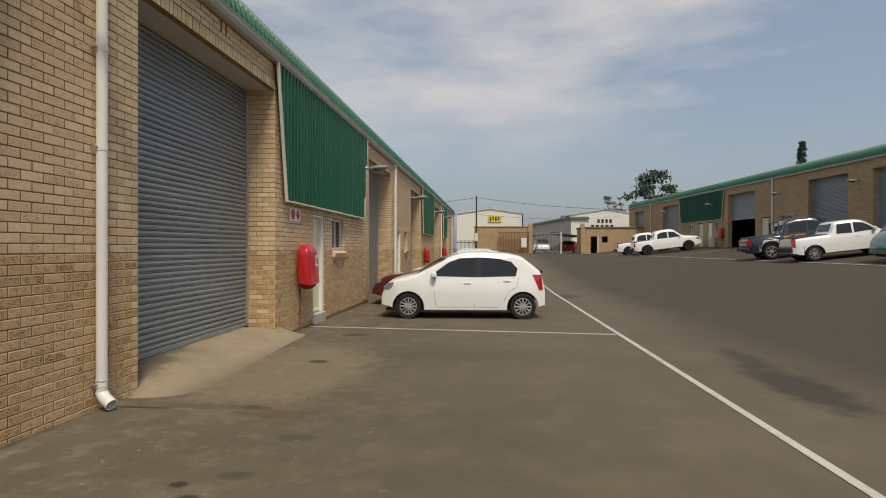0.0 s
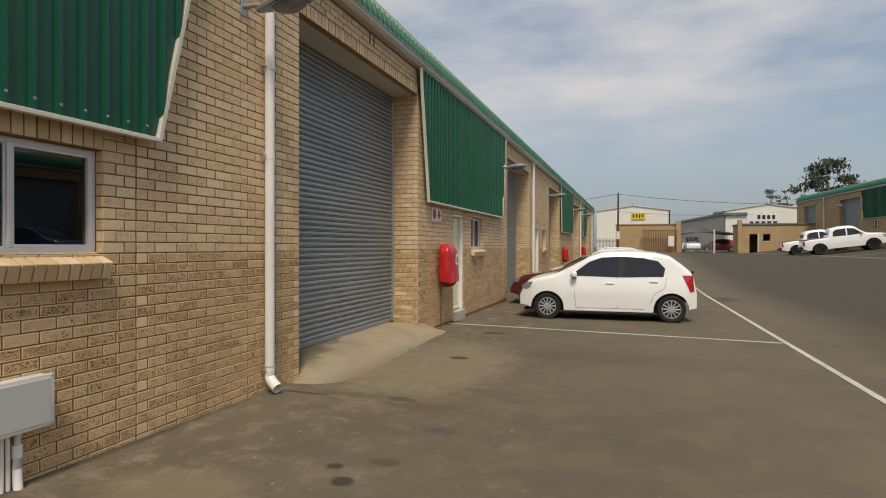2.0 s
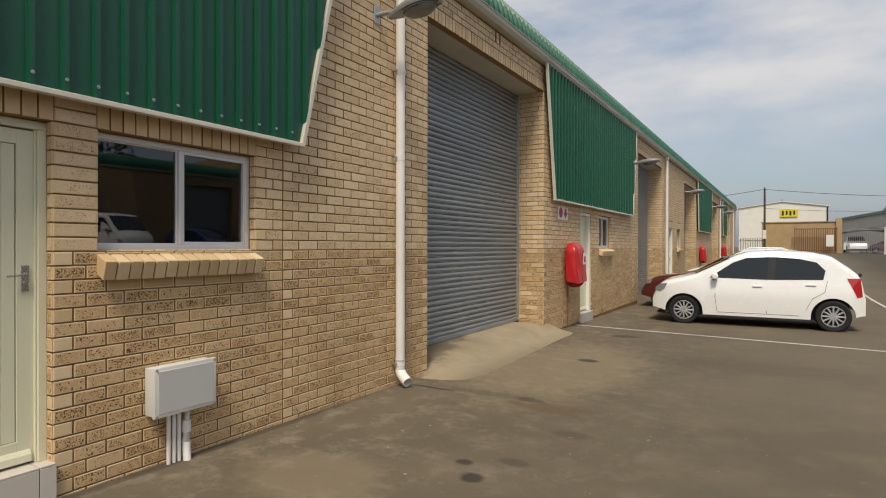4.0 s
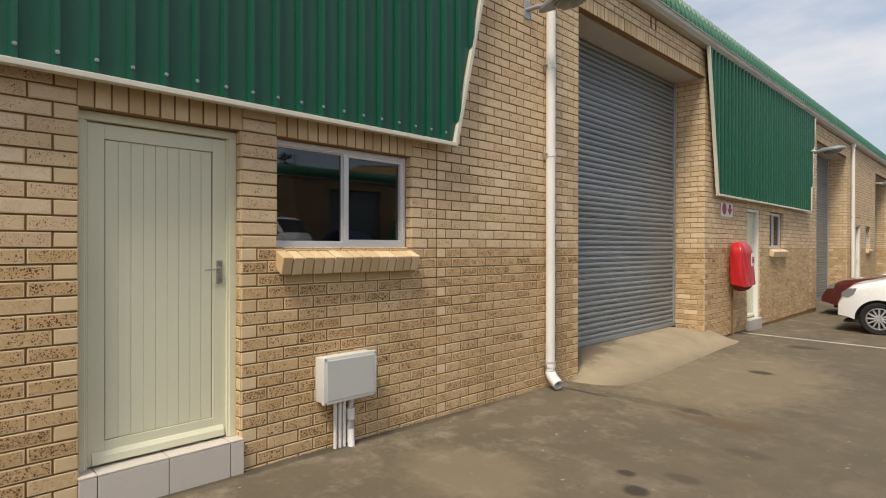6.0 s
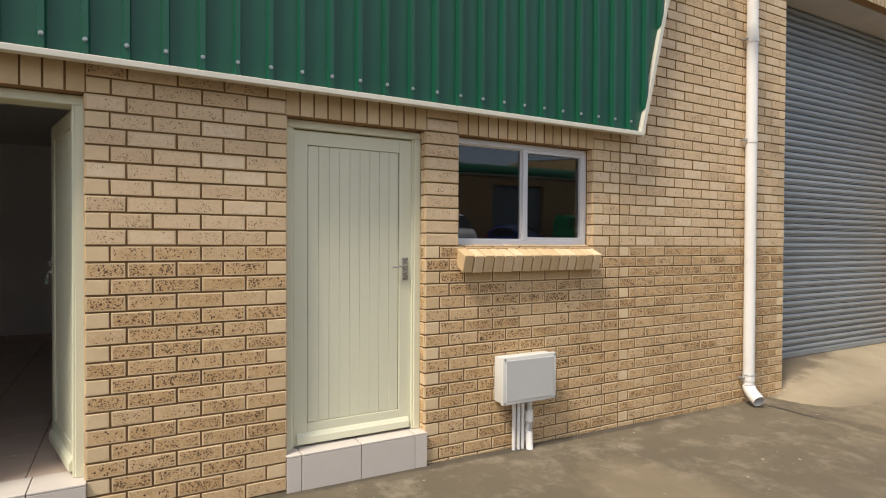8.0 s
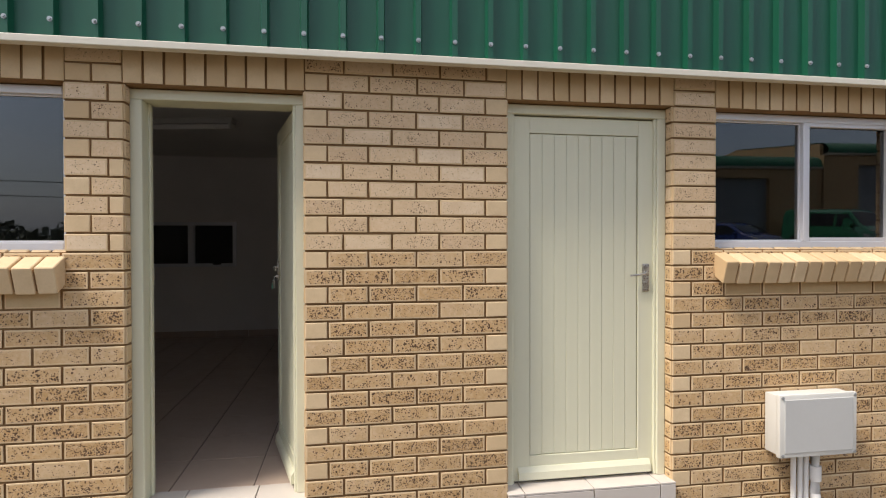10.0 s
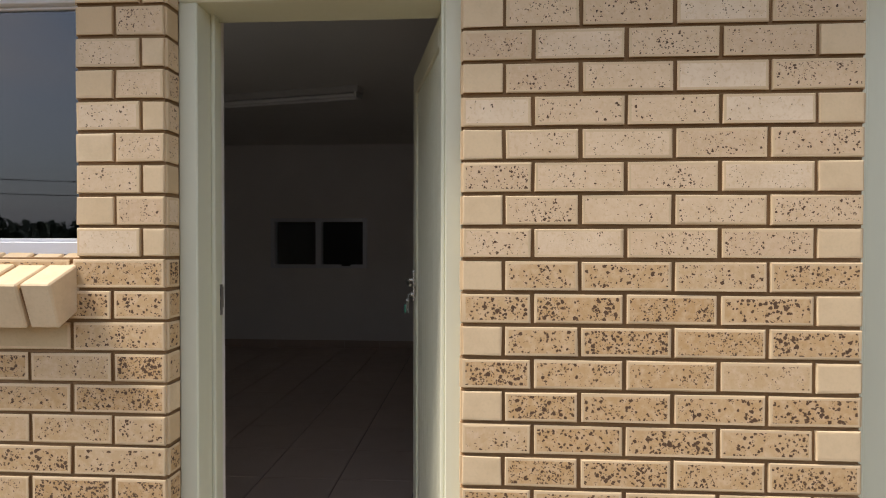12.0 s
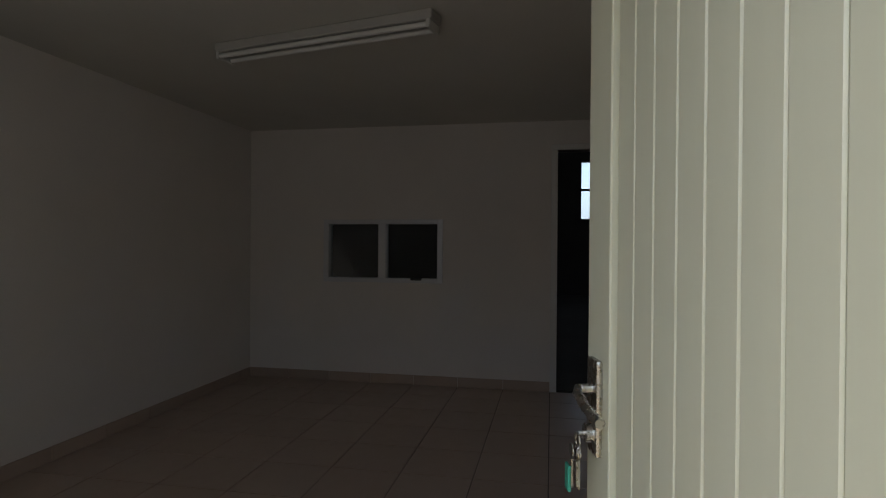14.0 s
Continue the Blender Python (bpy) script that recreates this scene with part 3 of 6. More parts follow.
def free_spans(y0, y1, z0, z1):
    """What a course has between its openings; a movement joint at 3.64."""
    cuts = [(o[0], o[1]) for o in openings if o[2] < z1 - 0.02 and o[3] > z0 + 0.02]
    for a, b, lo, hi in SOLDIERS:
        if lo < z1 - 0.02 and hi > z0 + 0.02:
            cuts.append((a, b))
    cuts += [(3.634, 3.646), (16.6, 16.61), (31.0, 31.01)]
    y, out = y0, []
    for a, b in sorted(cuts):
        if a > y + 0.03 and a < y1:
            out.append((y, a))
        y = max(y, b)
    if y < y1 - 0.03:
        out.append((y, y1))
    return out


SOLDIERS = [(a - 0.005, b + 0.005, HEAD, HEAD + 0.2286) for a, b in DOORS + WINDOWS] + [(a - 0.01, b + 0.01, SHUT_HEAD, SHUT_HEAD + 0.1640) for a, b in SHUTTERS]
singles, heads, mass, cream_mass, smooth_mass = [], [], [], [], []
rng = random.Random(4)
for k in range(0, 56):
    z0 = JOINT0 + k * COURSE + 0.0047
    z1 = z0 + COURSE - 0.0094
    if z1 > EAVES or z1 < -0.35:
        continue
    for a, b in free_spans(Y_NEAR, Y_FAR, z0, z1):
        row = spans(a, b, k)
        for i, (p, q) in enumerate(row):
            end = i in (0, len(row) - 1) and q - p < 0.13
            where = (p, q, z0, z1)
            if k == 15 and any(lo - 0.06 < p and q < hi + 0.06 for lo, hi in WINDOWS[:2]):
                smooth_mass.append(where)
            elif -2.6 < p and q < 2.0 and 0.6 < z0 < 2.1:
                (heads if end else singles).append(where)
            else:
                (cream_mass if end else mass).append(where)


def chamfered(w, h, d, c):
    """A brick's verts and faces: rounded arrises and a flat margin round its face."""
    e = c + 0.0056
    v = [(-d, 0, 0), (-d, w, 0), (-d, w, h), (-d, 0, h), (-c, 0, 0), (-c, w, 0), (-c, w, h), (-c, 0, h), (0, c, c), (0, w - c, c), (0, w - c, h - c), (0, c, h - c),
         (0.0004, e, e), (0.0004, w - e, e), (0.0004, w - e, h - e), (0.0004, e, h - e)]
    f = []
    for r in (0, 4, 8):
        f += [(r + i, r + (i + 1) % 4, r + 4 + (i + 1) % 4, r + 4 + i) for i in range(4)]
    return v, f + [(12, 13, 14, 15)]


def worn(v):
    """The face's outline a little uneven, as pressed bricks are."""
    out = []
    for i, (x, y, z) in enumerate(v):
        a = 0.0014 if 4 <= i < 12 else 0.0
        out.append((x + rng.uniform(-a, a) * 0.4, y + rng.uniform(-a, a), z + rng.uniform(-a, a)))
    return out


EDGES = [v for o in openings for v in o[:2]]


def corner(p, q):
    """Whether a brick stands at an opening's corner, where it turns round with no joint."""
    return any(abs(v - e) < 0.012 for e in EDGES for v in (p, q))


def two_tone(me, material, corners):
    """The field of each brick in its own colour, the margin paler, mortar smeared on the sides."""
    me.materials.append(material)
    me.materials.append(M_ARRIS if material is not M_CREAM else M_CREAM)
    me.materials.append(M_MORTAR)
    kinds = []
    for turned in corners:
        kinds += [2, 1 if turned else 2, 2, 1 if turned else 2, 1, 1, 1, 1, 1, 1, 1, 1, 0]
    me.polygons.foreach_set("material_index", kinds)


brick_meshes = {}


def brick_mesh(w, h, material, turned):
    key = (round(w, 3), round(h, 3), material.name, rng.randrange(5), turned)
    if key not in brick_meshes:
        me = bpy.data.meshes.new("brick")
        v, f = chamfered(key[0], key[1], 0.016, 0.002)
        me.from_pydata(worn(v), [], f)
        two_tone(me, material, [turned])
        brick_meshes[key] = me
    return brick_meshes[key]


def brick_mass(name, places, material, parent, label, m=None, uneven=0.0015):
    """Many bricks as one mesh; places are (y0, y1, z0, z1) on the wall face."""
    verts, faces = [], []
    for p, q, lo, hi in places:
        v, f = chamfered(q - p, hi - lo, 0.016, 0.002)
        n, dx, tip = len(verts), rng.uniform(-uneven, uneven), rng.uniform(-0.004, 0.004)
        verts += [(x + dx + tip * (z - 0.036), p + y, lo + z) for x, y, z in worn(v)]
        faces += [tuple(i + n for i in g) for g in f]
    me = bpy.data.meshes.new(name)
    me.from_pydata(verts, [], faces)
    two_tone(me, material, [m is not None or corner(p, q) for p, q, lo, hi in places])
    ob = part(name, me, material, parent)
    if m is not None:
        ob.matrix_basis = m
    return tagged(ob, label, kind="stuff")


# roof, gutter, fascia
def bullnose(name, y0, y1, parent_label, m=None):
    """A ribbed roof sheet that curls over the eaves; ribs follow the fall."""
    prof = [(0.05, 4.68), (0.075, 4.75), (0.075, 4.84), (0.04, 4.97), (-0.05, 5.11), (-0.16, 5.22), (-0.45, 5.30), (-1.0, 5.37), (-8.0, 6.15), (-16.0, 5.30)]
    bm = bmesh.new()
    last = None
    n = int((y1 - y0) / 0.1715)
    for i in range(n):
        y = y0 + i * 0.1715
        for dy, up in ((0.0, 0), (0.10, 0), (0.115, 0.034), (0.150, 0.034)):
            ring = []
            for j, (x, z) in enumerate(prof):
                a, b = prof[max(0, j - 1)], prof[min(len(prof) - 1, j + 1)]
                d = Vector((b[0] - a[0], b[1] - a[1])).normalized()
                ring.append(bm.verts.new((x + d.y * up, y + dy, z - d.x * up)))
            if last:
                for j in range(len(prof) - 1):
                    bm.faces.new((last[j], ring[j], ring[j + 1], last[j + 1]))
            last = ring
    bmesh.ops.recalc_face_normals(bm, faces=bm.faces[:])
    ob = part(name, bm, M_ROOF)
    if m is not None:
        ob.matrix_basis = m
    return tagged(ob, parent_label, "roof", kind="structure")


def gutter(y0, y1, m=None):
    out = [(0.0, 4.60), (0.0, 4.70), (0.006, 4.70), (0.006, 4.606), (0.09, 4.606), (0.125, 4.65), (0.13, 4.715), (0.15, 4.715), (0.15, 4.705), (0.137, 4.705), (0.132, 4.645), (0.095, 4.595), (0.0, 4.595)]
    g = thing("gutter", "cream-grey steel eaves gutter and fascia", "gutter", kind="structure", m=m)
    part("trough", prism(out, y0, y1, "y"), M_GUTTER, g)
    part("fascia", box((-0.02, y0, 4.585), (0.028, y1, 4.70)), M_GUTTER, g)
    return g


bullnose("roof", Y_NEAR, Y_FAR, "green ribbed sheet roof curling over the eaves")
gutter(Y_NEAR, Y_FAR)


# awnings
def awning(y0, y1, z0, slant, m=None, screws=True):
    """Ribbed sheet cladding from the eaves to the door heads, wider at the top, edged with cream trim."""
    top, x = 4.585, 0.085
    a = thing("awning", "dark green ribbed metal sheet awning panel with cream edge trim", "awning", "green awning panels", m=m)
    lo, hi = 0.526 - 0.148 - 0.1725 * math.ceil((0.378 - y0 + slant) / 0.1725), y1 + slant
    bm = bmesh.new()
    last = None
    n = int((hi - lo) / 0.1725) + 1
    for i in range(n):
        for dy, up in ((0.0, 0), (0.128, 0), (0.135, 0.034), (0.161, 0.034), (0.168, 0)):
            y = lo + i * 0.1725 + dy
            pair = [bm.verts.new((x + up, y, z)) for z in (z0, top)]
            if last:
                bm.faces.new((last[0], pair[0], pair[1], last[1]))
            last = pair
    for side, yb in ((-1, y0), (1, y1)):
        nrm = Vector((0, side * (top - z0), -slant))
        bmesh.ops.bisect_plane(bm, geom=bm.verts[:] + bm.edges[:] + bm.faces[:], plane_co=(0, yb, z0), plane_no=nrm, clear_outer=True)
    bmesh.ops.recalc_face_normals(bm, faces=bm.faces[:])
    part("sheet", bm, M_GREEN, a)
    part("bottom_trim", box((x - 0.01, y0 - 0.02, z0 - 0.026), (x + 0.042, y1 + 0.02, z0 + 0.006), 0.003), M_TRIM, a, "cream folded bottom flashing")
    for side, yb in ((-1, y0), (1, y1)):
        edge = [(yb, z0 - 0.026), (yb + side * slant, top), (yb + side * (slant + 0.035), top), (yb + side * 0.035, z0 - 0.026)]
        part("side_trim", prism(edge, x - 0.012, x + 0.036, "x"), M_TRIM, a, "cream folded side flashing")
    if screws:
        me = None
        for i in range(n):
            y = lo + i * 0.1725 + 0.148
            if y0 + 0.05 < y < y1 - 0.02:
                if me is None:
                    s = rod((0, 0, 0), (0.004, 0, 0), 0.011, 10)
                    rod((0.004, 0, 0), (0.011, 0, 0), 0.006, 6, bm=s)
                    screw = part("screw", s, M_GALV, a)
                    me = screw.data
                    screw.location = (x + 0.034, y, z0 + 0.075)
                else:
                    part("screw", me, M_GALV, a).location = (x + 0.034, y, z0 + 0.075)
    return a


awning(-2.72, 3.74, 2.281, 0.58)
awning(10.02, 16.1, 2.27, 0.42, screws=False)
awning(30.2, 35.6, 2.2, 0.4, screws=False)
awning(43.0, 46.0, 2.2, 0.3, screws=False)


# roller shutters
def shutter(a, b, head, x, floor, m=None, open_to=None):
    s = thing("roller_shutter", "blue-grey steel roller shutter door, closed" if open_to is None else "grey steel roller shutter door, half raised", "roller shutter", "roller shutters", m=m)
    low = floor if open_to is None else open_to
    bm = bmesh.new()
    pitch, rows_ = 0.075, []
    n = int((head - low) / pitch)
    for i in range(n + 1):
        z = low + 0.05 + i * pitch
        for dz, dx in ((0.0, 0.0), (0.003, -0.026), (0.009, -0.026), (0.011, 0.003), (0.017, 0.003), (0.019, -0.016), (0.024, -0.016), (0.026, 0.004), (0.048, 0.011), (0.070, 0.006)):
            rows_.append([bm.verts.new((x + dx, y, min(z + dz, head + 0.03))) for y in (a, b)])
    for p, q in zip(rows_, rows_[1:]):
        bm.faces.new((p[0], p[1], q[1], q[0]))
    bmesh.ops.recalc_face_normals(bm, faces=bm.faces[:])
    part("curtain", bm, M_SHUTTER, s)
    part("bottom_rail", box((x - 0.02, a + 0.01, low), (x + 0.025, b - 0.01, low + 0.06), 0.004), M_SHUTTER, s)
    for y, d in ((a, 1), (b, -1)):
        part("guide", box((x - 0.03, min(y, y + d * 0.06), floor), (x + 0.03, max(y, y + d * 0.06), head), 0.004), M_GALV, s)
    return s


for a, b in SHUTTERS:
    shutter(a, b, SHUT_HEAD, RECESS, 0.085 if a < 7 else ground_z(0, a) + 0.08)

# concrete ramps to the shutters
for a, b in SHUTTERS:
    bm = bmesh.new()
    grid = []
    for i in range(15):
        y = a - 0.34 + (b - a + 1.2) * i / 14
        reach = 0.30 + 0.40 * ease(i, -1.5, 1.2) - 0.34 * ease(i, -3.0, 17.0)
        reach *= 1.0 if a < 7 else 0.55
        inner = RECESS if a < y < b else -0.005
        col = []
        for j in range(9):
            x = inner + (reach - inner) * j / 8
            s_ = j / 8
            top = 0.085 if a < 7 else ground_z(0, a) + 0.08
            g = ground_z(max(x, 0), y)
            edge = 1 - 1.15 * (1 - min(1, i / 2.2)) - 1.15 * (1 - min(1, (14 - i) / 2.3))
            col.append(bm.verts.new((x, y, g - 0.015 + (top - g) * (1 - s_ ** 1.6) * edge + 0.012 * (1 - s_))))
        grid.append(col)
    for p, q in zip(grid, grid[1:]):
        for j in range(8):
            bm.faces.new((p[j], p[j + 1], q[j + 1], q[j]))
    bmesh.ops.recalc_face_normals(bm, faces=bm.faces[:])
    tagged(part("ramp", bm, M_RAMP if a < 7 else M_ASPHALT, smooth=True), "sandy concrete ramp up to a roller shutter" if a < 7 else "worn asphalt ramp up to a roller shutter", "ramp", "shutter ramps", "structure")


# doors
M_STRIKE = plain("dull_steel", (0.30, 0.27, 0.24), 0.4, metal=0.6, vary=0.15, bump=0.0)


def door_frame(parent, a, b, floor, x=-0.07, left=0.05, d=0.115, rebate=0.012, paint_=None):
    w, mat = 0.05, paint_ or M_DOOR
    part("jamb", box((x - d, a + 0.002, floor), (x, a + left, HEAD - 0.052), 0.004), mat, parent)
    part("jamb", box((x - d, b - w, floor), (x, b - 0.002, HEAD - 0.052), 0.004), mat, parent)
    part("head", box((x - d, a + 0.002, HEAD - 0.052), (x, b - 0.002, HEAD - 0.004), 0.004), mat, parent)
    for lo, hi in ((a + left, a + left + 0.012), (b - w - 0.012, b - w)):
        part("stop", box((x - (rebate if lo < a + left + 0.01 else 0.012) - 0.033, lo, floor), (x - (rebate if lo < a + left + 0.01 else 0.012), hi, HEAD - 0.052), 0.003), mat, parent)


def lever_handle(parent, y, z, x, turn, keys=False):
    """Plate, lever and cylinder on a leaf's outer face, along its own y."""
    h = part("handle", box((x, y - 0.020, z - (0.082 if keys else 0.102)), (x + 0.009, y + 0.020, z + (0.038 if keys else 0.048)), 0.004, 2), M_STEEL, parent, "brushed steel lever handle on a long plate")
    bm = tube([(x + 0.008, y, z), (x + 0.026, y, z), (x + 0.031, y + turn * 0.014, z - 0.002), (x + 0.031, y + turn * 0.05, z - 0.010), (x + 0.029, y + turn * 0.098, z - 0.014)], 0.006, 10)
    part("lever", bm, M_STEEL, h, smooth=True)
    part("cylinder", rod((x + 0.006, y, z - 0.056), (x + 0.017, y, z - 0.056), 0.012, 12), M_STEEL, h)
    if keys:
        bm = rod((x + 0.014, y, z - 0.056), (x + 0.026, y, z - 0.056), 0.003, 8)
        ring = bmesh.new()
        pts = [(x + 0.026, y + 0.010 * math.sin(k * math.pi / 8), z - 0.066 + 0.010 * math.cos(k * math.pi / 8)) for k in range(17)]
        tube(pts, 0.0018, 6, bm=ring)
        for i, (tilt, ln) in enumerate(((0.1, 0.048), (-0.18, 0.042), (0.3, 0.045))):
            xx = x + 0.024 + i * 0.004
            p0 = Vector((xx, y + tilt * 0.02, z - 0.080))
            rod(p0 - Vector((0.001, 0, 0)), p0 + Vector((0.001, 0, 0)), 0.009, 12, bm=ring)
            box((xx - 0.001, p0.y - 0.004, p0.z - ln), (xx + 0.001, p0.y + 0.004, p0.z - 0.01), bm=ring)
        joined(ring, bm)
        part("keys", ring, M_STEEL, h, "bunch of steel keys hanging in the lock")
        part("key_tag", box((x + 0.036, y - 0.008, z - 0.128), (x + 0.040, y + 0.008, z - 0.095), 0.001), M_TAG, h, "green plastic key tag")
    return h


M_TAG = plain("key_tag_green", (0.05, 0.32, 0.22), 0.4, vary=0.05, bump=0.0)


def door_leaf(parent, w, h, boards=9, back=True, drip=True):
    """A framed, tongued and grooved leaf in its own space: hinge edge at y=0, front at x=0."""
    t, st, tr, br = 0.042, 0.085, 0.085, 0.13
    for nm, lo, hi in (("stile", (-t, 0, 0), (0, st, h)), ("stile", (-t, w - st, 0), (0, w, h)), ("top_rail", (-t, st, h - tr), (0, w - st, h)), ("bottom_rail", (-t, st, 0), (0, w - st, br))):
        part(nm, box(lo, hi, 0.002), M_DOOR, parent)
    n = boards
    bw = (w - 2 * st - 0.008) / n
    board = part("board", box((-t + 0.008, 0, br + 0.003), (-0.007, bw - 0.0015, h - tr - 0.003), 0.0018), M_DOOR, parent)
    me = board.data
    board.location = (0, st + 0.004, 0)
    for i in range(1, n):
        part("board", me, M_DOOR, parent).location = (0, st + 0.004 + i * bw, 0)
    if drip:
        part("weather_bar", prism([(0.0, 0.012), (0.022, 0.012), (0.020, 0.05), (0.006, 0.075), (0.0, 0.075)], 0.02, w - 0.02, "y"), M_DOOR, parent, "painted timber weather bar")


def steps(a, b, top, out=0.03):
    s = thing("door_step", "pale glazed tile doorstep", "step", "tiled doorsteps", "structure")
    part("bed", box((-0.2, a + 0.004, -0.4), (out - 0.012, b - 0.004, top - 0.010)), M_GROUT, s)
    cuts = [a - 0.004, a + 0.085, a + 0.085 + (b - a - 0.17) * 0.5, b - 0.085, b + 0.004] if b - a > 0.85 else [a - 0.004, a + 0.22, a + 0.22 + 0.33, b + 0.004]
    for p, q in zip(cuts, cuts[1:]):
        part("tile", box((-0.195, p + 0.0025, top - 0.010), (out, q - 0.0025, top), 0.0015), M_STEP, s)
        part("tile", box((out - 0.012, p + 0.0025, -0.35), (out, q - 0.0025, top - 0.0125), 0.0015), M_STEP, s)


STEP_A, STEP_B = 0.205, 0.160
steps(-0.79, 0.0, STEP_A)
steps(0.985, 1.89, STEP_B)
d = thing("door_1", "pale green boarded timber door, closed, above a tiled step", "door", kind="structure")
door_frame(d, 0.985, 1.89, STEP_B)
leaf = part("leaf", box((-0.040, 0.004, 0.004), (-0.034, 0.775, 1.88)), M_DOOR, d)
leaf.location = (-0.098, 1.05, STEP_B + 0.008)
door_leaf(leaf, 0.779, HEAD - 0.056 - STEP_B - 0.012)
lever_handle(leaf, 0.735, 1.085, 0.0, -1)
d = thing("door_2", "pale green boarded timber door, standing open into the room", "door", kind="structure")
door_frame(d, -0.79, 0.0, STEP_A, left=0.055, d=0.155, rebate=0.081)
leaf = part("leaf", box((-0.040, 0.004, 0.004), (-0.034, 0.686, 1.84)), M_DOOR, d)
leaf.matrix_basis = pose(-0.110, -0.056, STEP_A + 0.008, 0, 0, -76.7) @ Matrix.Diagonal((1, -1, 1, 1))
door_leaf(leaf, 0.69, HEAD - 0.056 - STEP_A - 0.012, 10)
lever_handle(leaf, 0.645, 1.060, 0.0, -1, keys=True)
for z in (0.25, 1.745):
    part("hinge", box((-0.118, -0.062, STEP_A + z), (-0.088, -0.047, STEP_A + z + 0.10), 0.002), M_STEEL, d)
plate = part("strike_plate", box((-0.222, -0.7355, 1.20), (-0.186, -0.7332, 1.292), 0.0008), M_STRIKE, d, "dull steel strike plate in the frame")
part("lip", box((-0.2275, -0.7355, 1.222), (-0.2215, -0.7325, 1.284), 0.001), M_STRIKE, plate)
for lo, hi in ((1.215, 1.246), (1.256, 1.280)):
    part("strike_hole", box((-0.207, -0.7336, lo), (-0.1945, -0.7327, hi)), M_BLACK, plate)


# windows
def window(a, b, z0, z1, x=-0.075, name="window_1", glass=None, sash_side=1):
    """One fixed light and one opening sash; sash_side 1 hangs the sash at the higher y."""
    w = thing(name, "two-light aluminium window with dark reflecting glass", "window", kind="structure")
    f, d_ = 0.038, 0.06
    mid = (a + b) / 2
    for nm, lo, hi in (("frame_side", (x - d_, a + 0.004, z0), (x, a + f, z1)), ("frame_side", (x - d_, b - f, z0), (x, b - 0.004, z1)),
                       ("frame_bottom", (x - d_, a + f, z0), (x, b - f, z0 + f)), ("frame_top", (x - d_, a + f, z1 - f), (x, b - f, z1)),
                       ("mullion", (x - d_, mid - 0.013, z0 + f), (x + 0.004, mid + 0.013, z1 - f))):
        part(nm, box(lo, hi, 0.003), M_ALU, w)
    for p, q, opens in ((a + f, mid - 0.013, sash_side < 0), (mid + 0.013, b - f, sash_side > 0)):
        t, front, nm = (0.021, x - 0.004, "sash") if opens else (0.009, x - 0.020, "glazing_bead")
        sash = part(nm, box((x - 0.05, p, z0 + f), (front, p + t, z1 - f), 0.002), M_ALU, w)
        part(nm + "_side", box((x - 0.05, q - t, z0 + f), (front, q, z1 - f), 0.002), M_ALU, sash)
        part(nm + "_rail", box((x - 0.05, p + t, z0 + f), (front, q - t, z0 + f + t), 0.002), M_ALU, sash)
        part(nm + "_rail", box((x - 0.05, p + t, z1 - f - t), (front, q - t, z1 - f), 0.002), M_ALU, sash)
        pane = part("pane", box((x - 0.034, p + t * 0.6, z0 + f + t * 0.6), (x - 0.030, q - t * 0.6, z1 - f - t * 0.6)), glass or M_GLASS, w)
        pane.visible_shadow = False
    return w


def brick_sill(a, b, z):
    s = thing("window_sill", "sloping cream brick-on-edge window sill", "window sill", "brick sills", "structure")
    part("bedding", prism([(-0.072, z - 0.115), (-0.072, z - 0.004), (0.090, z - 0.075), (0.056, z - 0.168)], a + 0.006, b - 0.004, "y"), M_MORTAR, s)
    n = round((b - a) / 0.084)
    wid = (b - a + 0.012) / n
    bm = prism([(-0.072, z - 0.11), (-0.072, z + 0.012), (0.102, z - 0.064), (0.066, z - 0.180)], 0.0, wid - 0.009, "y")
    bmesh.ops.bevel(bm, geom=bm.edges[:], offset=0.004, segments=1, affect="EDGES")
    me = None
    for i in range(n):
        if me is None:
            ob = part("brick", bm, M_SILLBRICK, s)
            me = ob.data
        else:
            ob = part("brick", me, M_SILLBRICK, s)
        ob.location = (rng.uniform(-0.002, 0.002), a - 0.004 + i * wid, rng.uniform(-0.002, 0.002))


for i, (a, b) in enumerate(WINDOWS):
    window(a, b, SILL + 0.005, HEAD - 0.005, name="window_%d" % (i + 1), sash_side=-1 if i == 0 else 1)
    brick_sill(a, b, SILL)
for i, (a, b) in enumerate(DOORS[2:]):
    g = ground_z(0, a)
    d = thing("door_%d" % (i + 3), "cream panelled door in a pale frame, closed", "door", kind="structure")
    door_frame(d, a, b, g + 0.2, x=-0.02, paint_=M_WHITE)
    leaf = part("leaf", box((-0.044, 0.002, 0.002), (-0.036, b - a - 0.104, 1.85)), M_DOOR, d)
    leaf.location = (-0.098, a + 0.052, g + 0.21)
    door_leaf(leaf, b - a - 0.104, HEAD - 0.062 - g - 0.21, 7)
    lever_handle(leaf, b - a - 0.15, 1.05, 0.0, -1)
    s = thing("door_step", "grey concrete doorstep", "step", "concrete doorsteps", "structure")
    part("slab", box((-0.2, a - 0.01, g - 0.3), (0.05, b + 0.01, g + 0.195), 0.008), M_SOFFIT, s)


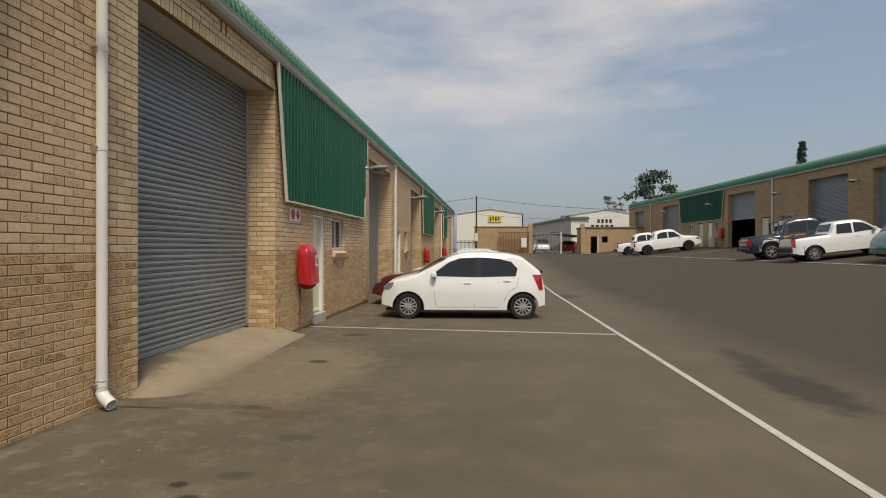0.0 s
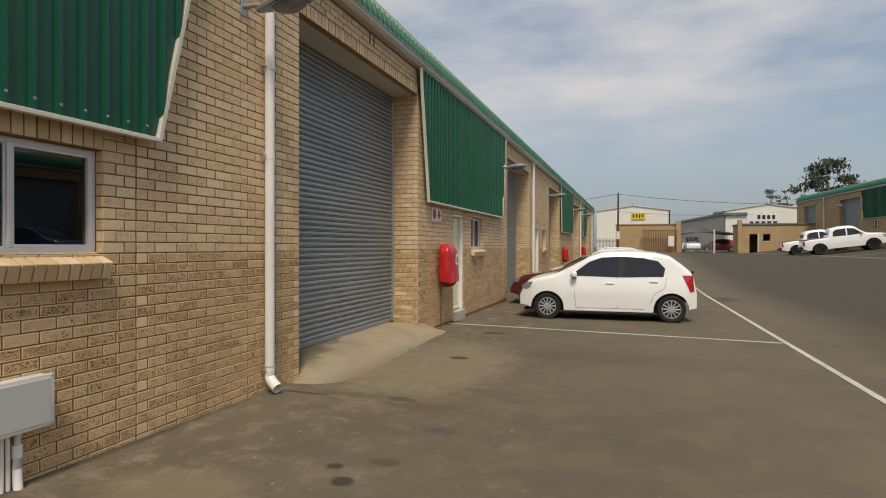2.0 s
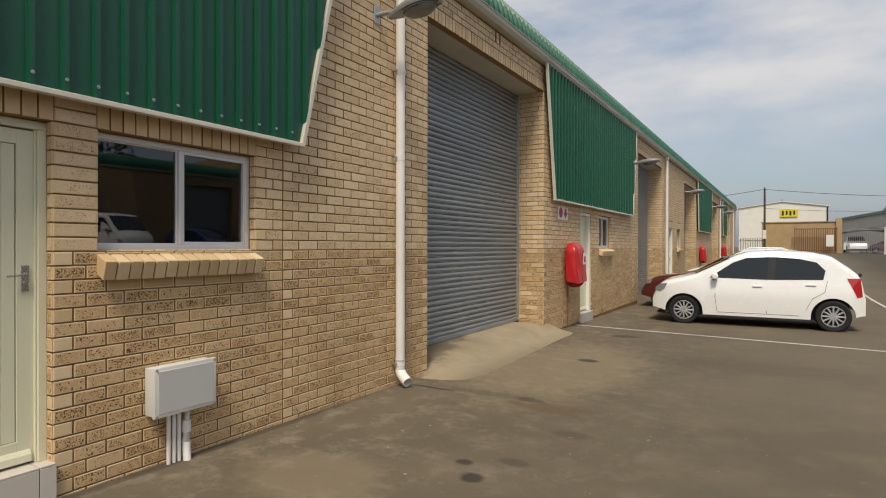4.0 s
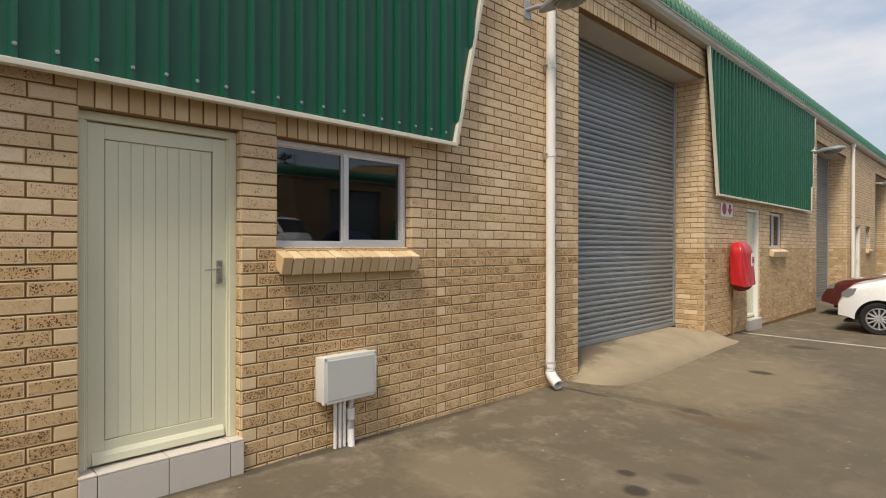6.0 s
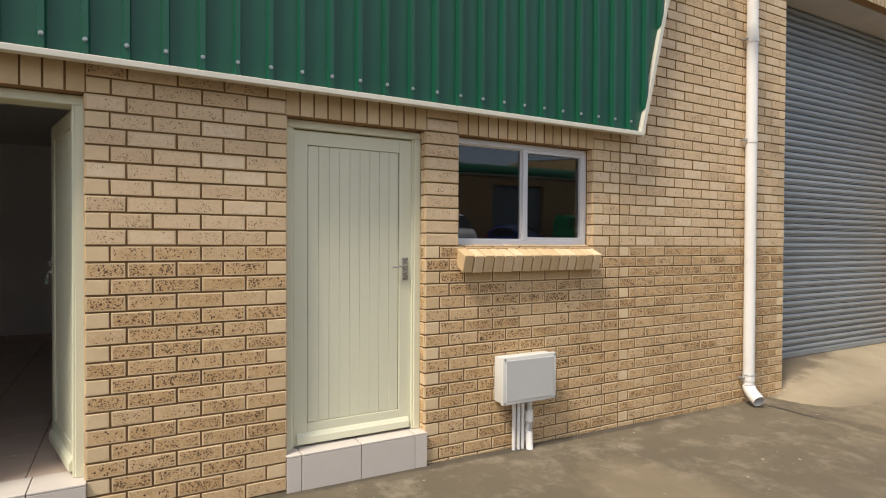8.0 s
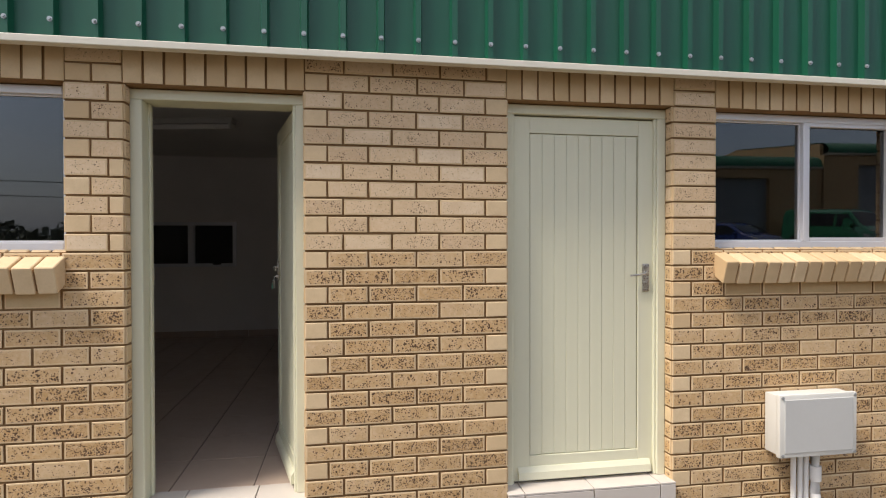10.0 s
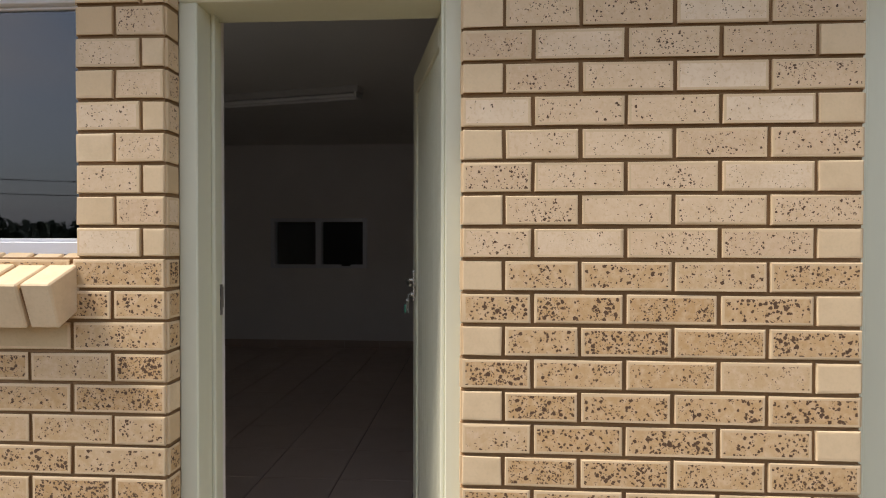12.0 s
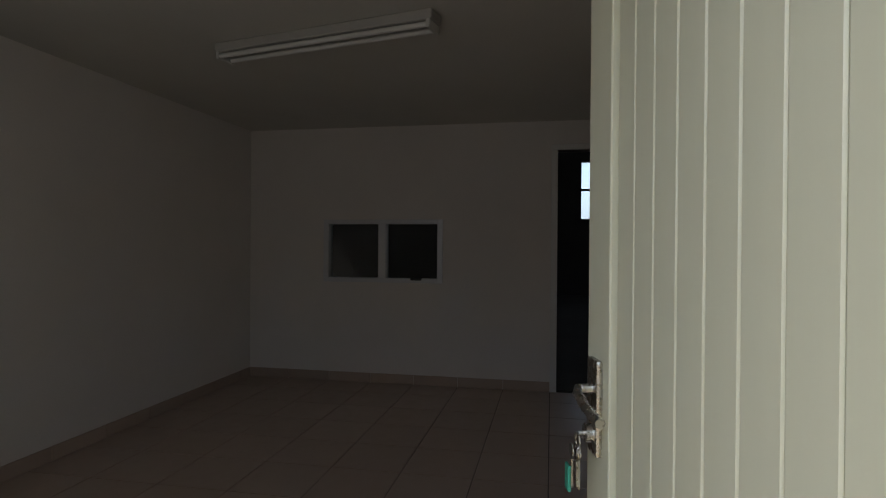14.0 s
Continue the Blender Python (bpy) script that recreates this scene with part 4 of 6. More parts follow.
# downpipes
def downpipe(y, foot, m=None, r=0.05):
    p = thing("downpipe", "white plastic rainwater downpipe with an angled shoe", "downpipe", "downpipes", m=m)
    x = 0.062
    part("pipe", tube([(x, y, 4.58), (x, y, foot + 0.14)], r, 16), M_PVC, p, smooth=True)
    part("shoe", tube([(x, y, foot + 0.26), (x, y, foot + 0.17), (x + 0.02, y - 0.008, foot + 0.135), (x + 0.055, y - 0.02, foot + 0.105), (x + 0.135, y - 0.05, foot + 0.062)], r + 0.006, 20, thick=0.005), M_PVC, p, smooth=True)
    for z in (3.3, 2.37, foot + 0.25):
        part("collar", tube([(x, y, z - 0.03), (x, y, z + 0.03)], r + 0.005, 16), M_PVC, p, smooth=True)
        part("bracket", box((-0.01, y - r - 0.025, z - 0.006), (x, y - r - 0.005, z + 0.006)), M_GALV, p)
    part("tie_wire", tube([(x + (r + 0.013) * math.cos(k * math.pi / 8), y + (r + 0.013) * math.sin(k * math.pi / 8), foot + 0.285) for k in range(17)], 0.003, 6), M_GALV, p, "thin steel tie wire round the shoe")
    part("outlet", box((x - 0.055, y - 0.055, 4.50), (x + 0.06, y + 0.055, 4.61), 0.006), M_PVC, p)
    return p


downpipe(5.26, ground_z(0.1, 5.2))
for y in (21.57, 41.3, 52.5):
    downpipe(y, ground_z(0, y))


M_LAMPHEAD = plain("lamp_head_paint", (0.22, 0.23, 0.235), 0.35, vary=0.1, bump=0.0)

M_LAMPLENS = plain("lamp_lens_plastic", (0.17, 0.17, 0.155), 0.12, vary=0.25, grain=60, bump=0.1, coat=1.0)


# wall lamps on bracket arms
def wall_lamp(y, z, m=None, turn=0.0):
    l_ = thing("wall_lamp", "grey street-type floodlight on a bracket arm, unlit", "lamp", "wall floodlights", m=m)
    part("wall_plate", box((0.0, y - 0.05, z - 0.09), (0.012, y + 0.05, z + 0.09), 0.004), M_GALV, l_)
    part("arm", tube([(0.01, y, z), (0.12, y, z + 0.0), (0.22, y + 0.01, z - 0.01)], 0.024, 10), M_GALV, l_, smooth=True)
    bm = bmesh.new()
    bmesh.ops.create_uvsphere(bm, u_segments=20, v_segments=12, radius=1.0)
    bmesh.ops.scale(bm, vec=(0.33, 0.14, 0.085), verts=bm.verts)
    bmesh.ops.bisect_plane(bm, geom=bm.verts[:] + bm.edges[:] + bm.faces[:], plane_co=(0, 0, -0.02), plane_no=(0, 0, -1), clear_outer=True)
    for v in bm.verts:
        v.co.y *= 0.55 + 0.45 * ease(v.co.x, -0.33, 0.1)
    bmesh.ops.holes_fill(bm, edges=bm.edges[:])
    bm.transform(pose(0.46, y + 0.02, z - 0.01, 0, -6, 0))
    part("head", bm, M_LAMPHEAD, l_, "pale grey cast lamp head", smooth=True)
    bm = bmesh.new()
    bmesh.ops.create_uvsphere(bm, u_segments=16, v_segments=10, radius=1.0)
    bmesh.ops.scale(bm, vec=(0.19, 0.105, 0.075), verts=bm.verts)
    bm.transform(pose(0.52, y + 0.02, z - 0.04, 0, -6, 0))
    part("lens", bm, M_LAMPLENS, l_, "dull ribbed plastic lens", smooth=True)
    part("lens_rim", tube([(0.52 + 0.20 * math.cos(k * math.pi / 12), y + 0.02 + 0.113 * math.sin(k * math.pi / 12), z - 0.035 + 0.021 * math.cos(k * math.pi / 12)) for k in range(25)], 0.006, 6), M_GALV, l_)
    part("latch", box((0.74, y - 0.005, z - 0.02), (0.79, y + 0.045, z + 0.02), 0.005), M_GALV, l_)
    return l_


wall_lamp(4.92, 3.80)
wall_lamp(16.2, 3.72)
wall_lamp(26.0, 3.75)
wall_lamp(36.3, 3.75)
wall_lamp(42.4, 3.75)


# hose reels in red covers
def hose_reel(y, z0, m=None):
    """A soft moulded cover, deeper and looser at its hem, over a reel on a swinging bracket."""
    h = thing("hose_reel", "red fire hose reel under a moulded cover on the wall", "hose reel", "fire hose reels", m=m)
    w, hh, n = 0.62, 0.76, 36
    bm = bmesh.new()
    rings = []
    for i in range(15):
        u = i / 14
        top = max(0.0, (u - 0.72) / 0.28)
        wide, deep = w * (1 - 0.42 * top ** 2.2), 0.285 - 0.07 * u - 0.09 * top ** 3
        ring = []
        for k in range(n):
            a = 2 * math.pi * k / n
            c, s_ = math.cos(a), math.sin(a)
            fold = 0.010 * (1 - u) * math.sin(5 * a + 1.3) + 0.006 * math.sin(9 * a + 6 * u)
            px = 0.05 + deep / 2 + (deep / 2 + fold) * math.copysign(abs(c) ** 0.5, c)
            py = y + (wide / 2 + fold) * math.copysign(abs(s_) ** 0.45, s_) + 0.05 * (1 - u) * (px - 0.1)
            ring.append(bm.verts.new((px, py, z0 + hh * u + 0.025 * (1 - u) * math.sin(a * 2) + 0.02 * top * (c - 1))))
        rings.append(ring)
    for p, q in zip(rings, rings[1:]):
        for k in range(n):
            bm.faces.new((p[k], p[(k + 1) % n], q[(k + 1) % n], q[k]))
    bm.faces.new(rings[-1])
    bm.faces.new(list(reversed(rings[0])))
    bmesh.ops.recalc_face_normals(bm, faces=bm.faces[:])
    part("cover", bm, M_RED, h, smooth=True)
    part("label_plate", box((0.318, y + 0.04, z0 + 0.33), (0.324, y + 0.22, z0 + 0.55), 0.001, m=pose(-0.012, 0, 0)), M_WHITE, h, "white instruction label")
    part("label_mark", box((0.3125, y + 0.08, z0 + 0.38), (0.3145, y + 0.18, z0 + 0.49)), M_SIGNRED, h)
    part("bracket", box((0.0, y - 0.12, z0 + 0.1), (0.06, y + 0.12, z0 + 0.5), 0.006), M_RED, h)
    bm = lathe([(0.02, -0.07), (0.17, -0.07), (0.17, -0.05), (0.13, -0.045), (0.13, 0.045), (0.17, 0.05), (0.17, 0.07), (0.02, 0.07)], 24)
    bm.transform(pose(0.17, y - 0.02, z0 + 0.06))
    part("reel", bm, M_REELRED, h, "dark red steel hose drum")
    part("hose_guide", tube([(0.10, y - 0.24, z0 + 0.02), (0.20, y - 0.25, z0 + 0.0), (0.24, y - 0.25, z0 + 0.10)], 0.012, 8), M_REELRED, h, smooth=True)
    part("valve", rod((0.05, y - 0.13, z0 - 0.02), (0.05, y - 0.05, z0 - 0.02), 0.028, 10), M_RUST, h)
    g = ground_z(0, y)
    part("supply_pipe", tube([(0.05, y - 0.1, z0 + 0.1), (0.05, y - 0.1, g - 0.05)], 0.016, 10), M_RUST, h, "brown-painted steel supply pipe")
    return h


M_RUST = plain("brown_pipe", (0.20, 0.09, 0.04), 0.6, vary=0.2, bump=0.05)
hose_reel(10.95, 0.74)
hose_reel(31.2, 0.72)
hose_reel(43.0, 0.8)

# hose-reel sign: two red pictogram squares
s = thing("fire_sign", "white wall sign with red hose-reel pictogram and arrow", "sign")
part("plate", box((0.0, 10.42, 1.93), (0.006, 10.98, 2.17)), M_WHITE, s)
part("pictogram", rod((0.006, 10.57, 2.06), (0.0085, 10.57, 2.06), 0.10, 20), M_SIGNRED, s)
part("arrow", prism([(10.72, 2.07), (10.84, 1.955), (10.96, 2.07), (10.89, 2.07), (10.89, 2.145), (10.79, 2.145), (10.79, 2.07)], 0.006, 0.009, "x"), M_SIGNRED, s)

# unit number on the lintel courses
for y in (7.72, 7.86):
    n_ = tagged(part("unit_number", box((0.0, y, 4.40), (0.012, y + 0.035, 4.56), 0.003), M_RUST), "brown numeral stroke of the unit number 11", "number", "unit number")

# meter box with conduits
b_ = thing("meter_box", "light grey plastic junction box with conduits to the ground", "junction box")
part("base", box((0.002, 2.432, 0.288), (0.095, 2.882, 0.606), 0.012, 2), M_BOX, b_, smooth=True)
part("lid", box((0.092, 2.424, 0.280), (0.125, 2.892, 0.614), 0.010, 2), M_BOX, b_, smooth=True)
part("lid_panel", box((0.1235, 2.452, 0.306), (0.1285, 2.864, 0.588), 0.002), M_BOXGREY, b_, "matt grey lid face")
for y, z in ((2.440, 0.295), (2.876, 0.295), (2.440, 0.599), (2.876, 0.599)):
    part("lid_screw", rod((0.123, y, z), (0.130, y, z), 0.008, 10), M_GALV, b_)
gm = ground_z(0, 2.6)
for y, r in ((2.575, 0.014), (2.615, 0.014), (2.652, 0.014)):
    part("conduit", tube([(0.045, y, 0.29), (0.045, y, gm - 0.05)], r, 10), M_PVC, b_, smooth=True)
bm = tube([(0.05, 2.705, 0.29), (0.05, 2.705, 0.05), (0.06, 2.700, 0.0), (0.085, 2.69, gm - 0.05)], 0.027, 12)
tube([(0.05, 2.705, 0.12), (0.05, 2.705, 0.20)], 0.031, 12, bm=bm)
part("conduit", bm, M_PVC, b_, "thick white conduit with a coupling", smooth=True)

# ---- the office behind the open door ----
RX, RY0, RY1, CEIL = -4.94, -3.07, 0.46, 2.52
LINING = -0.35
fl = tagged(part("floor", box((RX, RY0, FLOOR - 0.25), (WALL_IN + 0.06, RY1, FLOOR - 0.006)), M_GROUT), "beige ceramic tile floor of the empty office", "floor", kind="structure")
TS = 0.40
nx, ny = int((WALL_IN + 0.05 - RX) / TS) + 1, int((RY1 - RY0) / TS) + 1
me = None
for i in range(nx):
    for j in range(ny):
        x1, y0 = WALL_IN + 0.055 - i * TS, RY0 + j * TS
        x0, y1 = max(RX + 0.002, x1 - TS), min(RY1 - 0.002, y0 + TS)
        if x1 - x0 < 0.05 or y1 - y0 < 0.05:
            continue
        full = x1 - x0 > TS - 0.001 and y1 - y0 > TS - 0.001
        if full and me is not None:
            ob = part("tile", me, M_TILE, fl)
        else:
            ob = part("tile", box((-(x1 - x0) + 0.003, 0.003, -0.008), (-0.003, y1 - y0 - 0.003, 0), 0.0012), M_TILE, fl)
            me = ob.data if full else me
        ob.location = (x1, y0, FLOOR)
IWIN, IDOOR = (-2.33, -1.21, 1.11, 1.68), (-0.22, 0.42, FLOOR - 0.3, FLOOR + 2.07)
tagged(part("wall_back", wall_mesh(RX - 0.12, RX, RY0 - 0.12, RY1 + 0.12, FLOOR - 0.3, 4.4, [IWIN, IDOOR]), M_PLASTER), "white plastered inner wall", "wall", kind="structure")
tagged(part("wall_side", box((RX, RY0 - 0.12, FLOOR - 0.3), (WALL_IN, RY0, 4.4)), M_PLASTER), "white plastered side wall", "wall", kind="structure")
tagged(part("wall_party", box((RX, RY1, FLOOR - 0.3), (WALL_IN, RY1 + 0.12, 4.4)), M_PLASTER), "white plastered party wall", "wall", kind="structure")
lining = [(a, b, -0.6, HEAD) for a, b in DOORS[:2]] + [(a, b, SILL, HEAD) for a, b in WINDOWS[:2]]
tagged(part("wall_lining", wall_mesh(LINING, WALL_IN - 0.001, RY0, 4.0, -0.1, 4.4, lining), M_PLASTER), "white plaster lining of the front wall", "wall", kind="structure")
for a, b in ((-0.79, 0.0),):
    part("reveal", box((LINING + 0.001, a + 0.001, FLOOR), (-0.227, a + 0.005, HEAD - 0.002)), M_PLASTER, bpy.data.objects["wall_lining"])
    part("reveal", box((LINING + 0.001, b - 0.030, FLOOR), (-0.227, b - 0.001, HEAD - 0.002)), M_PLASTER, bpy.data.objects["wall_lining"])
for a, b in WINDOWS[:2]:
    for y0, y1 in ((a + 0.001, a + 0.014), (b - 0.014, b - 0.001)):
        part("reveal", box((LINING + 0.001, y0, SILL + 0.016), (-0.137, y1, HEAD - 0.002)), M_PLASTER, bpy.data.objects["wall_lining"])
    part("inner_sill", box((LINING - 0.015, a + 0.002, SILL + 0.002), (-0.137, b - 0.002, SILL + 0.015), 0.002), M_PLASTER, bpy.data.objects["wall_lining"])
tagged(part("ceiling", box((RX - 0.1, RY0 - 0.1, CEIL), (WALL_IN, 4.0, CEIL + 0.05)), M_CEIL), "pale flush board ceiling", "ceiling", kind="structure")
sk = thing("baseboard", "beige tile skirting along the walls", "skirting", kind="structure")
for j in range(ny):
    y0, y1 = RY0 + j * TS, min(RY0 + (j + 1) * TS, -0.27)
    if y1 - y0 > 0.05:
        part("tile", box((RX + 0.001, y0 + 0.002, FLOOR + 0.001), (RX + 0.011, y1 - 0.002, FLOOR + 0.085), 0.001), M_TILE, sk)
for i in range(nx):
    x1 = LINING - 0.005 - i * TS
    part("tile", box((max(RX + 0.012, x1 - TS + 0.002), RY0 + 0.001, FLOOR + 0.001), (x1 - 0.002, RY0 + 0.011, FLOOR + 0.085), 0.001), M_TILE, sk)
# inner window and inner doorway
w = thing("window_5", "small two-light aluminium window to a dark warehouse", "window", kind="structure")
a, b, z0, z1 = IWIN
for nm, lo, hi in (("frame_side", (RX - 0.09, a, z0), (RX + 0.012, a + 0.05, z1)), ("frame_side", (RX - 0.09, b - 0.05, z0), (RX + 0.012, b, z1)), ("frame_bottom", (RX - 0.09, a + 0.05, z0), (RX + 0.012, b - 0.05, z0 + 0.04)),
                   ("frame_top", (RX - 0.09, a + 0.05, z1 - 0.04), (RX + 0.012, b - 0.05, z1)), ("mullion", (RX - 0.09, (a + b) / 2 - 0.035, z0 + 0.04), (RX + 0.012, (a + b) / 2 + 0.035, z1 - 0.04))):
    part(nm, box(lo, hi, 0.003), M_ALU, w)
for p, q in ((a + 0.05, (a + b) / 2 - 0.035), ((a + b) / 2 + 0.035, b - 0.05)):
    part("pane", box((RX - 0.052, p, z0 + 0.04), (RX - 0.048, q, z1 - 0.04)), M_CLEAR, w).visible_shadow = False
part("stay_handle", box((RX + 0.0, -1.50, z0 + 0.025), (RX + 0.03, -1.40, z0 + 0.05), 0.005), M_BLACK, w)
d = thing("door_5", "pale doorway frame, its door standing open to the dark warehouse", "door", kind="structure")
part("jamb", box((RX - 0.13, -0.27, FLOOR), (RX + 0.015, -0.215, FLOOR + 2.07), 0.004), M_WHITE, d)
part("jamb", box((RX - 0.13, 0.40, FLOOR), (RX + 0.015, 0.455, FLOOR + 2.07), 0.004), M_WHITE, d)
part("head", box((RX - 0.13, -0.27, FLOOR + 2.07), (RX + 0.015, 0.455, FLOOR + 2.12), 0.004), M_WHITE, d)
# added fill lamp in the front window's opening, brightens the office in place of daylight
fill_lamp = new("window_daylight", bpy.data.lights.new("window_daylight", "AREA"))
fill_lamp.data.shape, fill_lamp.data.size, fill_lamp.data.size_y = "RECTANGLE", 0.80, 0.62
fill_lamp.data.energy, fill_lamp.data.color = 0.62, (0.93, 0.96, 1.0)
fill_lamp.matrix_world = look((-0.18, -1.5, (SILL + HEAD) / 2), (-2.0, -1.5, (SILL + HEAD) / 2))
# strip light
l_ = thing("strip_light", "white twin-tube fluorescent ceiling fitting, switched off", "lamp", m=pose(-2.665, -1.405, CEIL, 0, 0, -11.5))
part("body", box((-0.055, -0.63, -0.05), (0.055, 0.63, -0.001), 0.006), M_FITTING, l_)
for x in (-0.042, 0.042):
    part("tube", tube([(x, -0.60, -0.07), (x, 0.60, -0.07)], 0.013, 10), M_PVC, l_, "unlit fluorescent tube", smooth=True)
for y in (-0.62, 0.60):
    part("end_cap", box((-0.058, y, -0.088), (0.058, y + 0.02, -0.048), 0.004), M_BOX, l_)

# warehouse behind the office, its gloom painted as near-black surfaces, with one high rear window
BACK = -15.0
tagged(part("floor_warehouse", box((BACK, -8.9, FLOOR - 0.25), (RX - 0.12, 5.4, FLOOR - 0.01)), M_UNLIT), "concrete warehouse floor, shade put into its near-black colour", "floor", kind="structure")
tagged(part("wall_rear", wall_mesh(BACK - 0.2, BACK, Y_NEAR, Y_FAR, -0.6, 5.35, [(0.48, 1.3, 2.15, 3.62)]), M_UNLIT), "rear warehouse wall with a high window, shade put into its near-black colour", "wall", kind="structure")
tagged(part("wall_cross", box((BACK, 5.2, -0.5), (RECESS - 0.13, 5.4, 5.25)), M_UNLIT), "warehouse cross wall, shade put into its near-black colour", "wall", kind="structure")
tagged(part("wall_end_near", box((BACK - 0.2, Y_NEAR - 0.2, -0.6), (0.0, Y_NEAR, 5.2)), M_FAR_BRICK), "brick gable end of the unit building", "wall", kind="structure")
tagged(part("wall_end_far", box((BACK - 0.2, Y_FAR, -0.6), (0.0, Y_FAR + 0.2, 5.2)), M_FAR_BRICK), "brick gable end of the unit building", "wall", kind="structure")
w = thing("window_6", "bright high rear window of the warehouse", "window", kind="structure")
part("bar", box((BACK - 0.12, 0.48, 2.87), (BACK - 0.06, 1.3, 2.93)), M_BLACK, w)
part("pane", box((BACK - 0.10, 0.48, 2.15), (BACK - 0.096, 1.3, 3.62)), M_CLEAR, w).visible_shadow = False
leaf = part("inner_leaf", box((RX - 0.16, 0.0, 0), (RX - 0.12, 0.62, 2.0)), M_DOOR, d)
leaf.matrix_basis = pose(RX - 0.13, 0.40, FLOOR + 0.01, 0, 0, 95) @ pose(-RX + 0.13, 0, 0)

# ---- the building across the yard ----
RIGHT = Matrix(((-0.9964, 0.0848, 0, 22.3), (-0.0848, -0.9964, 0, 44.6), (0, 0, 1, 1.50), (0, 0, 0, 1)))
R_SHUT = [(-23.4, -20.4), (-15.0, -11.2), (-1.8, 2.1), (8.0, 11.4), (13.2, 17.0)]
R_DOOR = [(-6.9, -6.05), (-5.2, -4.4), (2.9, 3.75)]
R_WIN = [(-9.0, -8.0), (-4.0, -3.1), (5.0, 6.4)]
R_Y0, R_Y1 = -25.4, 19.0
r_open = [(a, b, -0.3, 4.1) for a, b in R_SHUT] + [(a, b, -0.3, 2.1) for a, b in R_DOOR] + [(a, b, 1.3, 2.1) for a, b in R_WIN]
rb = tagged(part("wall_across", wall_mesh(-0.3, 0.0, R_Y0, R_Y1, -0.6, 4.62, r_open), M_FAR_BRICK), "brown face-brick wall of the units across the yard", "wall", kind="structure")
rb.matrix_basis = RIGHT
GABLE = [(-15.8, 5.2), (-0.3, 5.2), (-0.45, 5.27), (-1.0, 5.34), (-8.0, 6.12), (-15.8, 5.30)]
for y in (R_Y0, R_Y1 - 0.2):
    part("gable", prism(GABLE, y, y + 0.18, "y"), M_FAR_BRICK, rb)
for nm, lo, hi, mat in (("wall_across_rear", (-14.2, R_Y0, -0.6), (-14.0, R_Y1, 5.2), M_FAR_BRICK), ("wall_across_end", (-14.0, R_Y0, -0.6), (-0.3, R_Y0 + 0.2, 5.2), M_FAR_BRICK),
                        ("wall_across_end", (-14.0, R_Y1 - 0.2, -0.6), (-0.3, R_Y1, 5.2), M_FAR_BRICK)):
    ob = tagged(part(nm, box(lo, hi), mat), "brown brick end wall of the units across the yard", "wall", kind="structure")
    ob.matrix_basis = RIGHT
# floor coloured near-black in place of the shade indoors
ob = tagged(part("floor_across", box((-14.0, R_Y0 + 0.2, -0.3), (-0.3, R_Y1 - 0.2, 0.02)), M_UNLIT), "concrete floor inside the units across the yard, shade put into its near-black colour", "floor", kind="structure")
ob.matrix_basis = RIGHT
bullnose("roof_across", R_Y0, R_Y1, "green ribbed sheet roof over the units across the yard", m=RIGHT)
gutter(R_Y0, R_Y1, m=RIGHT)
for i, (a, b) in enumerate(R_SHUT):
    shutter(a, b, 4.1, -0.28, 0.0, m=RIGHT, open_to=2.1 if i == 2 else None)
awning(-10.4, -2.6, 2.25, 0.35, m=RIGHT, screws=False)
for i, (a, b) in enumerate(R_DOOR):
    d = thing("door_%d" % (i + 6), "pale painted door, closed" if i != 1 else "white painted door, closed", "door", kind="structure", m=RIGHT)
    part("leaf", box((-0.12, a + 0.06, 0.05), (-0.08, b - 0.06, 2.04), 0.004), M_WHITE if i == 1 else M_DOOR, d)
    for lo, hi in ((a, a + 0.06), (b - 0.06, b)):
        part("jamb", box((-0.16, lo, 0.02), (-0.06, hi, 2.1), 0.004), M_DOOR, d)
    part("handle", box((-0.08, b - 0.16, 1.0), (-0.05, b - 0.10, 1.16), 0.004), M_STEEL, d)
for i, (a, b) in enumerate(R_WIN):
    w = window(a, b, 1.3, 2.1, name="window_%d" % (i + 7))
    w.matrix_basis = RIGHT
    s = thing("burglar_bars", "pale steel burglar bars over a window", "burglar bars", "burglar bars", m=RIGHT)
    for k in range(6):
        y = a + 0.06 + (b - a - 0.12) * k / 5
        part("bar", box((-0.03, y - 0.008, 1.32), (-0.014, y + 0.008, 2.08)), M_TRIM, s)
    part("crossbar", box((-0.034, a + 0.02, 1.68), (-0.012, b - 0.02, 1.71)), M_TRIM, s)
for y in (-18.2, 4.3):
    downpipe(y, 0.02, m=RIGHT)
for y in (-13.6, -4.1, 5.3, 12.4):
    wall_lamp(y, 3.55, m=RIGHT)
h = thing("hose_reel", "red fire hose reel under a moulded cover on the wall", "hose reel", "fire hose reels", m=RIGHT)
part("cover", box((0.05, -2.95, 0.75), (0.30, -2.3, 1.55), 0.12, 3), M_RED, h, smooth=True)
part("bracket", box((0.0, -2.75, 0.9), (0.06, -2.5, 1.4)), M_RED, h)
part("supply_pipe", tube([(0.05, -2.6, 0.9), (0.05, -2.6, -0.1)], 0.02, 8), M_RUST, h)
h = thing("wheelie_bin", "pale cream refuse bin beside the wall", "bin", m=RIGHT)
part("body", box((0.15, -3.9, 0.02), (0.55, -3.5, 0.78), 0.03, 2), M_TRIM, h)
part("lid", box((0.12, -3.93, 0.78), (0.58, -3.47, 0.84), 0.02, 2), M_TRIM, h)

